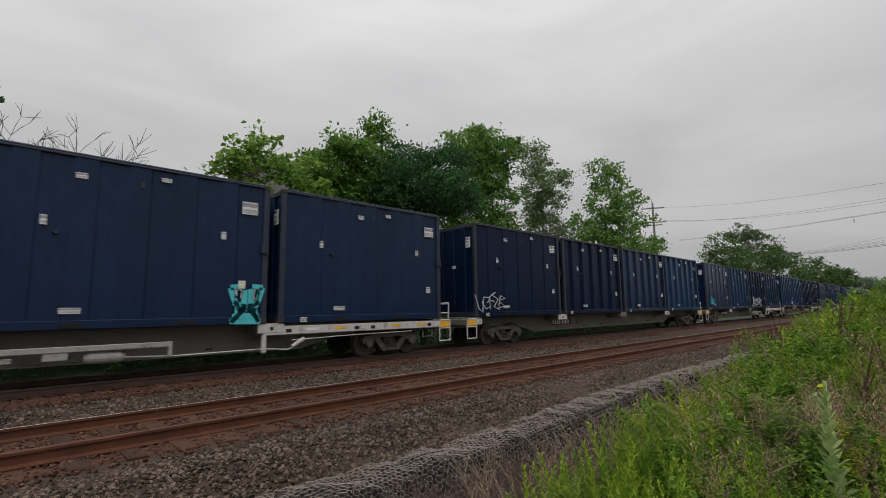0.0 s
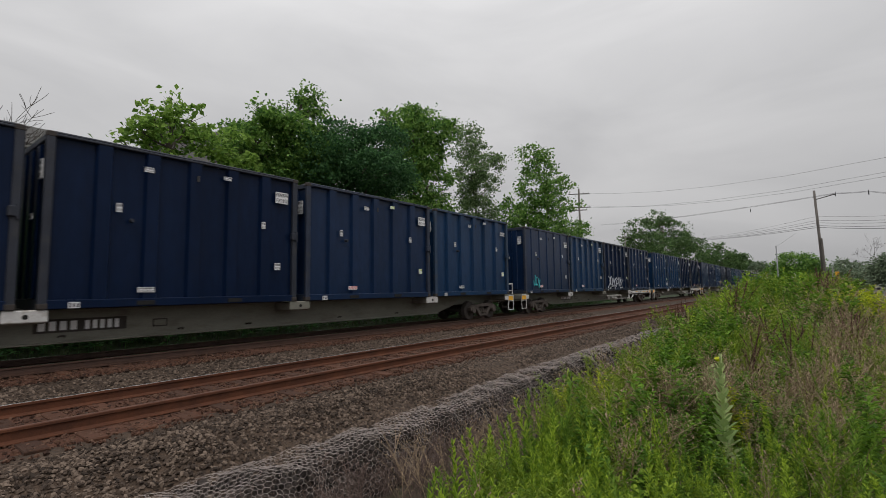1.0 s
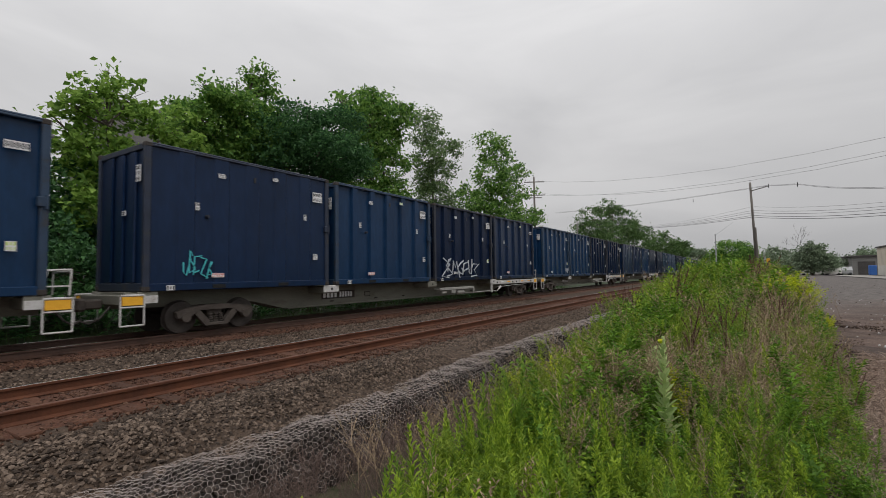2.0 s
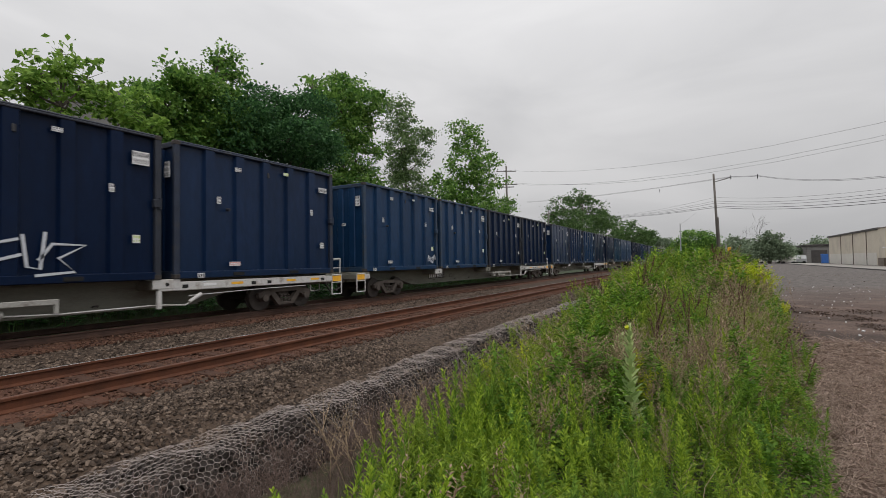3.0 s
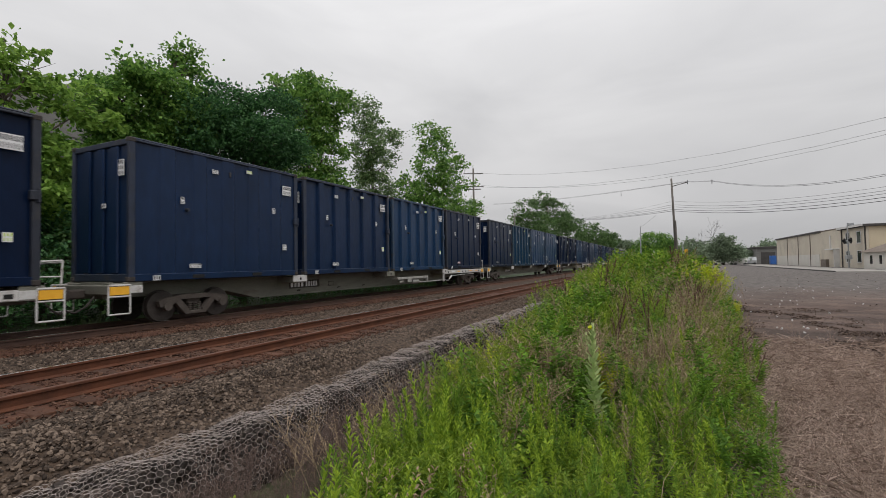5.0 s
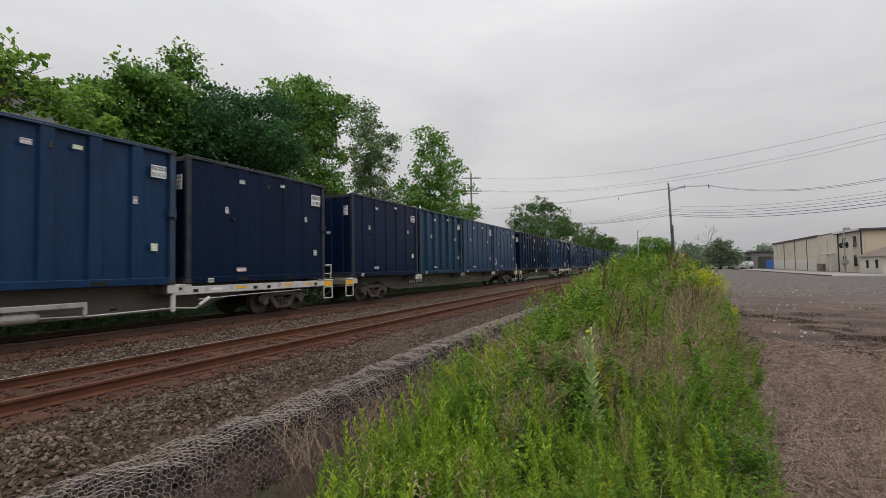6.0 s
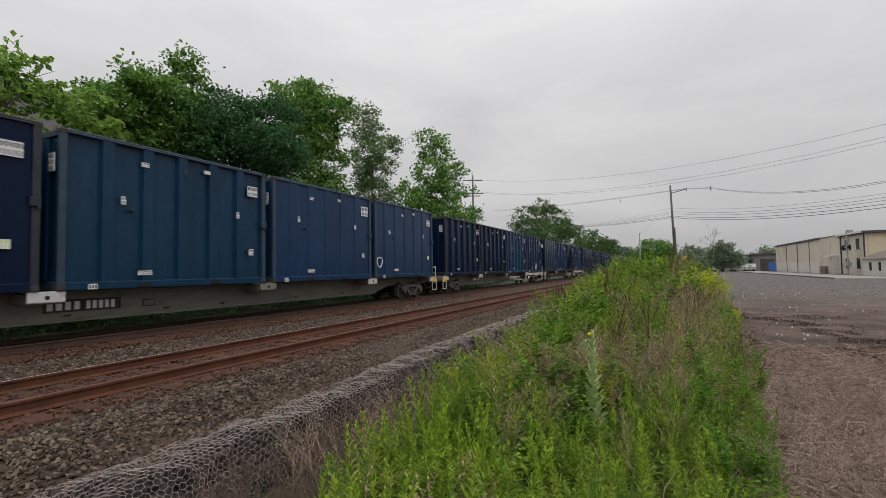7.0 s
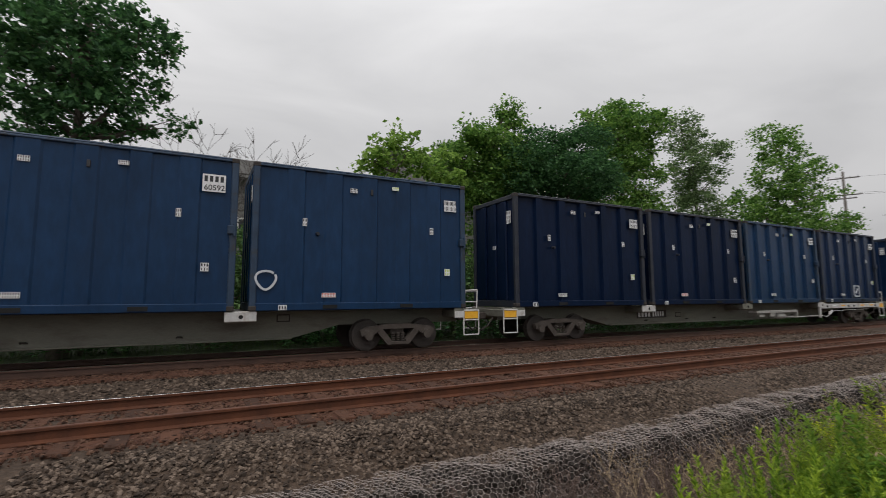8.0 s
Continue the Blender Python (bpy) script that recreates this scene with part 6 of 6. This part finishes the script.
part("roof_unit", Shape().box(WX + 0.6, 93.2, 6.25, WX + 1.3, 94.1, 7.0, 0.05), M_GREYMETAL, wh, "grey roof ventilator")
part("roof_unit", Shape().box(WX + 5.0, 85.0, 6.25, WX + 7.5, 87.2, 7.5, 0.05), M_GREYMETAL, wh, "grey roof ventilator")
part("annex", Shape().box(WX - 0.8, 75.5, -0.3, WX + 12, 83.0, 2.25), M_CREAMLOW, wh)
part("annex_roof", Shape().add([(WX - 1.2, 75.0, 2.25), (WX - 1.2, 83.6, 2.25), (WX + 13, 83.6, 2.25), (WX + 13, 75.0, 2.25), (WX + 3.4, 79.3, 4.5), (WX + 11, 79.3, 4.5)],
     [(0, 1, 4), (1, 2, 5, 4), (2, 3, 5), (3, 0, 4, 5), (0, 3, 2, 1)]), M_SHINGLE, wh, "brown hipped roof")
for y in (77.0, 80.0):
    part("window", Shape().box(WX - 0.84, y, 0.7, WX - 0.78, y + 0.7, 1.8), M_GLASS, wh)
# signal post before the office
sg = new("crossing_signal")
sg.location = (24.3, 87.0, 0)
tagged(sg, "black crossing signal with round targets on a grey post", "signal")
part("post", Shape().tube((0, 0, 0), (0, 0, 6.2), 0.09, n=8), M_GREYMETAL, sg)
for y in (-1.3, 1.3):
    part("target", Shape().tube((-0.10, y, 4.0), (0.02, y, 4.0), 0.42, n=16), M_BLACK, sg)
    part("hood", Shape().tube((-0.32, y, 4.05), (-0.10, y, 4.05), 0.17, n=10), M_BLACK, sg)
part("bar", Shape().box(-0.05, -1.4, 3.95, 0.05, 1.4, 4.08, 0.02), M_GREYMETAL, sg)
part("case", Shape().box(-0.3, -0.5, 1.3, 0.3, 0.5, 1.9, 0.03), M_GREYMETAL, sg)

kerb = new("kerb", Shape().box(17.0, 66, -0.1, 17.25, 150, 0.13, 0.03).mesh("kerb", M_ROOFDARK))
tagged(kerb, "dark kerb along the concrete road", "kerb", kind="structure")
road = new("road", Shape().box(17.25, 66, -0.1, 23.5, 152, 0.05, 0.01).mesh("road", M_CONCRETE))
tagged(road, "pale concrete road before the warehouse", "road", kind="structure")

gb = new("shed")
tagged(gb, "far grey shed with a flat dark roof", "building")
part("wall", Shape().box(24, 160, 0, 37, 174, 4.6), M_SIDING, gb)
part("roof", Shape().box(23.6, 159.6, 4.6, 37.4, 174.4, 5.0, 0.03), M_ROOFDARK, gb)
part("door", Shape().box(25.0, 159.93, 0, 28.4, 160.02, 3.4), M_ROOFDARK, gb)
bc = new("blue_container", Shape().box(25.2, 148.0, 0, 26.5, 149.5, 2.3, 0.05).mesh("blue_container", M_BLUEBOX))
tagged(bc, "small blue storage box beside the shed", "storage box")
for x, y, w, col in ((17.0, 150, 3.2, M_TRIM), (20.0, 152, 2.6, M_GREYMETAL), (13.0, 158, 5.0, M_TRIM)):
    v = new("parked_van")
    tagged(v, "small pale van parked far off", "van", group="parked vans")
    part("body", Shape().side_prism([(y - 1, 0.35), (y - 1, 1.2), (y - 0.4, 2.1), (y + 1, 2.1), (y + 1, 0.35)], x, x + w), col, v)
    for wx in (x + 0.5, x + w - 0.5):
        for wy in (y - 0.9, y + 0.9):
            part("wheel", Shape().tube((wx, wy - 0.1, 0.3), (wx, wy + 0.1, 0.3), 0.32, n=12), M_BLACK, v)
ys = new("crossing_gate")
ys.location = (2.6, 80.0, 0)
tagged(ys, "yellow and blue crossing equipment beside the far pole", "crossing gate")
part("post", Shape().box(-0.12, -0.1, 0, 0.12, 0.1, 3.6, 0.03), M_GREYMETAL, ys)
part("yellow_panel", Shape().box(0.2, -0.12, 2.0, 0.62, 0.12, 3.2, 0.03), M_YELLOW, ys)
part("blue_panel", Shape().box(-0.45, -0.12, 1.4, -0.1, 0.12, 2.3, 0.03), M_BLUEBOX, ys)
part("cabinet", Shape().box(0.5, -0.3, 0, 1.6, 0.4, 2.0, 0.04), M_SHINGLE, ys)
sp = new("track_sign")
sp.location = (-0.75, 40.0, 0)
tagged(sp, "small white sign on a thin post among the weeds", "sign")
part("post", Shape().tube((0, 0, 0), (0, 0, 2.2), 0.025, n=6), M_GREYMETAL, sp)
part("plate", Shape().side_prism([(0, 0), (0.02, 0), (0.02, 0.02), (0, 0.02)], -0.01, 0.01).add([(-0.16, -0.03, 2.05), (0.18, -0.03, 2.05), (0.02, -0.03, 2.42), (-0.16, -0.01, 2.05), (0.18, -0.01, 2.05), (0.02, -0.01, 2.42)],
     [(0, 1, 2), (3, 5, 4), (0, 3, 4, 1), (1, 4, 5, 2), (2, 5, 3, 0)]), M_TRIM, sp)

# far trees over the lot
tree(-1.4, 100.0, [(0, 0, 5.0, 3.6, 1.9), (2.0, 0, 3.6, 2.6, 1.8), (-2.4, 0, 3.4, 2.6, 1.8), (0, 0, 2.2, 4.2, 1.8)], "mid", "rounded green bush tree behind the weeds", 50, 9000, 0.42, 0.25, 0, 0.9)
tree(14.8, 150.0, [(0, 0, 6.6, 2.4, 1.7), (1.6, 0, 4.6, 2.4, 1.9), (-1.9, 0, 4.2, 2.2, 1.9), (2.8, 0, 2.6, 2.4, 1.6), (0, 0, 2.8, 3.4, 2.0)], "far", "grey-green tree with a bare top beyond the lot", 51, 7000, 0.6, 0.3, 0, 1.3)
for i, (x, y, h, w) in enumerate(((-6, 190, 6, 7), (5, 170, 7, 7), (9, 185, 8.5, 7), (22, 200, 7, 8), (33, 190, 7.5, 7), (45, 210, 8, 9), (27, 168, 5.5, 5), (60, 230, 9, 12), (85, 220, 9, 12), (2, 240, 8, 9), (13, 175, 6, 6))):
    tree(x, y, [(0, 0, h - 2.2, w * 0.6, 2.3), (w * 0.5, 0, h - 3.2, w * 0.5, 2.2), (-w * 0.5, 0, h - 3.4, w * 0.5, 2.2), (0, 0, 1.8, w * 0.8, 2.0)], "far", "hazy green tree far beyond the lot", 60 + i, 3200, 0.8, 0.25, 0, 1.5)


def bare_tree(x, y, h, seed, base=-0.45):
    """A leafless tree of forking twigs."""
    r_ = np.random.default_rng(seed)
    t = new("bare_tree")
    t.location = (x, y, base)
    tagged(t, "leafless tree with thin forking grey twigs", "tree", group="bare trees")
    s = Shape()

    def fork(p, d, ln, r, k):
        q = p + d * ln
        m = p.lerp(q, 0.5) + Vector(r_.normal(0, 0.06, 3)) * ln
        s.tube(p, m, r, r * 0.85, 5, False).tube(m, q, r * 0.85, r * 0.65, 5, False)
        if k == 0:
            return
        for _ in range(2 if k > 4 else int(r_.integers(2, 4))):
            e = (d + Vector(r_.normal(0, 0.48, 3)) + Vector((0, 0, 0.08))).normalized()
            fork(q, e, ln * r_.uniform(0.62, 0.88), max(0.012, r * 0.64), k - 1)

    fork(Vector((0, 0, 0)), Vector((0.02, 0.03, 1)).normalized(), h * 0.40, h * 0.010, 6)
    part("branchwork", s, M_TWIG, t)
    return t


for i, (x, y, h) in enumerate(((-28.5, 0.4, 8.4), (-29.0, 2.4, 7.7), (-28.3, -2.7, 9.3), (-29.5, -1.2, 8.9), (-28.6, 1.4, 7.8), (-28.8, -0.4, 8.4), (-28.4, -3.8, 9.2), (-29.2, 3.2, 7.3), (14.3, 149.0, 9.5))):
    bare_tree(x, y, h, 70 + i, -0.45 if x < 0 else 0)


def house(x0, x1, y0, y1, eave, ridge, roof, label, windows):
    """A house with siding and a gabled roof whose ridge runs along y."""
    h = new("house")
    tagged(h, label, "house", group="houses beyond the train")
    part("wall", Shape().box(x0, y0, -0.45, x1, y1, eave), M_SIDING, h, "grey horizontal siding")
    xm = (x0 + x1) / 2
    part("gable", Shape().prism([(x0, eave), (x1, eave), (xm, ridge - 0.15)], y0 + 0.02, y1 - 0.02), M_SIDING, h)
    part("roof", Shape().prism([(x0 - 0.5, eave - 0.15), (xm, ridge - 0.1), (x1 + 0.5, eave - 0.15), (x1 + 0.5, eave + 0.02), (xm, ridge + 0.08), (x0 - 0.5, eave + 0.02)], y0 - 0.4, y1 + 0.4), roof, h, "grey shingle roof")
    part("gutter", Shape().box(x1 + 0.45, y0 - 0.4, eave - 0.28, x1 + 0.62, y1 + 0.4, eave - 0.12, 0.02), M_SIDING, h)
    for y, z in windows:
        w = part("window", Shape().box(x1 - 0.02, y, z, x1 + 0.04, y + 1.0, z + 1.5), M_GLASS, h)
        part("frame", Shape().box(x1, y - 0.1, z - 0.1, x1 + 0.07, y, z + 1.6).box(x1, y + 1.0, z - 0.1, x1 + 0.07, y + 1.1, z + 1.6).box(x1, y, z + 1.5, x1 + 0.07, y + 1.0, z + 1.6).box(x1, y, z - 0.12, x1 + 0.09, y + 1.0, z), M_TRIM, w)
    return h


house(-39.5, -31.4, -14, 9.4, 9.3, 11.35, M_GREYSHINGLE, "large grey-sided house with a grey roof behind the train", [(-10, 5), (-6, 5), (-2, 5), (2, 5), (5, 5), (-2, 1.5), (2, 1.5), (5, 1.5)])
house(-41, -32, 13.5, 21.5, 9.5, 14.2, M_GREYSHINGLE, "grey-sided gabled house among the trees", [(14.5, 6), (17, 6), (19.5, 6)])
# a yellow-green bush at the house corner
tree(-29.5, 6.5, [(0, 0, 8.4, 1.2, 0.7), (0, 1.2, 7.6, 1.2, 1.0), (0.4, 0.4, 5.6, 1.8, 1.6), (0.5, -1.5, 4.0, 2.0, 1.8), (1, 1.5, 3, 2.2, 1.8)], "light", "yellow-green bushy tree at the house corner", 80, 7000, 0.22, 0.14, -0.45, 0.5)
# row of shrubs added behind the train to keep skylight off the verge
SHADE_HEDGE = [(-21.6 - 0.5 * (i % 3), -16.0 + 4.1 * i) for i in range(18)]
for i, (x, y) in enumerate(SHADE_HEDGE + [(-24.5, -12), (-24, -18), (-26, 2.5), (-25.5, 11.5), (-23.5, 24), (-24, 33), (-24, 44), (-25, 48), (-25.5, 62), (-25, 72)]):
    tree(x, y, [(0, 0, 3.6, 2.0, 1.6), (0, 1.8, 2.8, 1.9, 1.6), (0.5, -1.8, 2.6, 1.9, 1.5), (1.0, 0, 1.6, 2.4, 1.3)], ("dark", "deep", "dark")[i % 3] if i < 18 else ("light", "mid", "mid", "dark")[i % 4], "green undergrowth shrub beyond the train", 90 + i, 4500, 0.22, 0.1, -0.45, 0.5, "shrub")


# ---- ties, one by one near the camera ----
def tie_mesh(name, seed):
    r_ = np.random.default_rng(seed)
    s = Shape().box(-1.29, -0.11, -0.12, 1.29, 0.11, 0.0, 0.012)
    s.v = [(x + r_.normal(0, 0.004), y + r_.normal(0, 0.004), z + r_.normal(0, 0.003)) for x, y, z in s.v]
    return s.mesh(name, M_TIE)


TIES = [tie_mesh("tie", i) for i in range(5)]
PLATE = Shape().box(-0.18, -0.09, -0.004, 0.18, 0.09, 0.012, 0.004).mesh("tie_plate", M_RUST)
for tr, cx in track_things:
    for i in range(150):
        y = -12 + i * 0.535
        t = part("tie", TIES[(i * 7) % 5], None, tr)
        t.location, t.rotation_euler = (cx + random.uniform(-0.03, 0.03), y, -0.012 + random.uniform(-0.006, 0.006)), (0, 0, random.uniform(-0.012, 0.012))
    far = Shape()
    for i in range(150, 700):
        y = -12 + i * 0.535
        far.box(cx - 1.29, y - 0.11, -0.13, cx + 1.29, y + 0.11, -0.012)
    tagged(part("ties", far, M_TIE, tr), kind="stuff")

# graffiti on the containers that carry it
spray(SLOT["0,0"], scribble(-2.85, 0.32, 1.55, 0.50, 5, 3), 0.035, M_SPRAYW, label="white spray-painted scrawl")
spray(SLOT["-1,2"], [[(2.12, 0.06), (2.36, 0.30), (2.18, 0.62), (2.08, 0.92)], [(2.84, 0.06), (2.66, 0.30), (2.80, 0.62), (2.90, 0.94)], [(2.10, 0.08), (2.86, 0.06)], [(2.14, 0.20), (2.82, 0.20)], [(2.20, 0.34), (2.78, 0.34)],
                          [(2.16, 0.56), (2.40, 0.44), (2.62, 0.46), (2.82, 0.58)], [(2.42, 0.28), (2.44, 0.88)], [(2.58, 0.28), (2.60, 0.90)], [(2.08, 0.93), (2.34, 0.96)], [(2.62, 0.96), (2.90, 0.95)]], 0.14, M_SPRAYC, label="cyan spray-painted tag")
spray(SLOT["-1,2"], [[(2.20, 0.66), (2.24, 0.90), (2.38, 0.86), (2.36, 0.66)], [(2.66, 0.62), (2.68, 0.92), (2.82, 0.88), (2.78, 0.64)]], 0.05, M_SPRAYW, label="pale strokes on the cyan tag")
spray(SLOT["1,0"], scribble(-2.1, 0.35, 0.85, 0.5, 5, 9), 0.03, M_SPRAYC, label="pale blue spray-painted scrawl")
spray(SLOT["1,2"], scribble(-2.4, 0.28, 3.5, 0.7, 7, 4), 0.06, M_SPRAYW, label="white outlined spray-painted scrawl")
spray(SLOT["2,0"], scribble(2.03, 0.38, 0.70, 0.28, 5, 5), 0.03, M_SPRAYW, label="white spray-painted scrawl")
ring = [(-2.66 + 0.23 * math.cos(a) + 0.04 * math.sin(2 * a), 0.75 + 0.23 * math.sin(a)) for a in np.linspace(0.9, 7.0, 20)]
spray(SLOT["4,3"], [ring], 0.055, M_SPRAYW, label="white spray-painted ring")
spray(SLOT["5,3"], [[(0.2, 0.3), (0.2, 0.85), (0.75, 0.85), (0.75, 0.3), (0.2, 0.3)], [(0.35, 0.45), (0.6, 0.7)]], 0.08, M_SPRAYW, label="white spray-painted box mark")


# ---- what moves ----
def motions():
    for ob, (x, y, z) in MOVERS:
        walk(ob, [(t, pose(x, y - SPEED * t, z)) for t in (0.0, 2.0, 4.0, 6.0, 8.0)])
    turn = math.degrees(SPEED / 0.43)
    for car in NEAR_CARS:
        for ws in car.children_recursive:
            if ws.name.startswith("wheelset"):
                x, y, z = ws.location
                walk(ws, [(i / FPS, pose(x, y, z, turn * i / FPS)) for i in range(0, 241)])


motions()
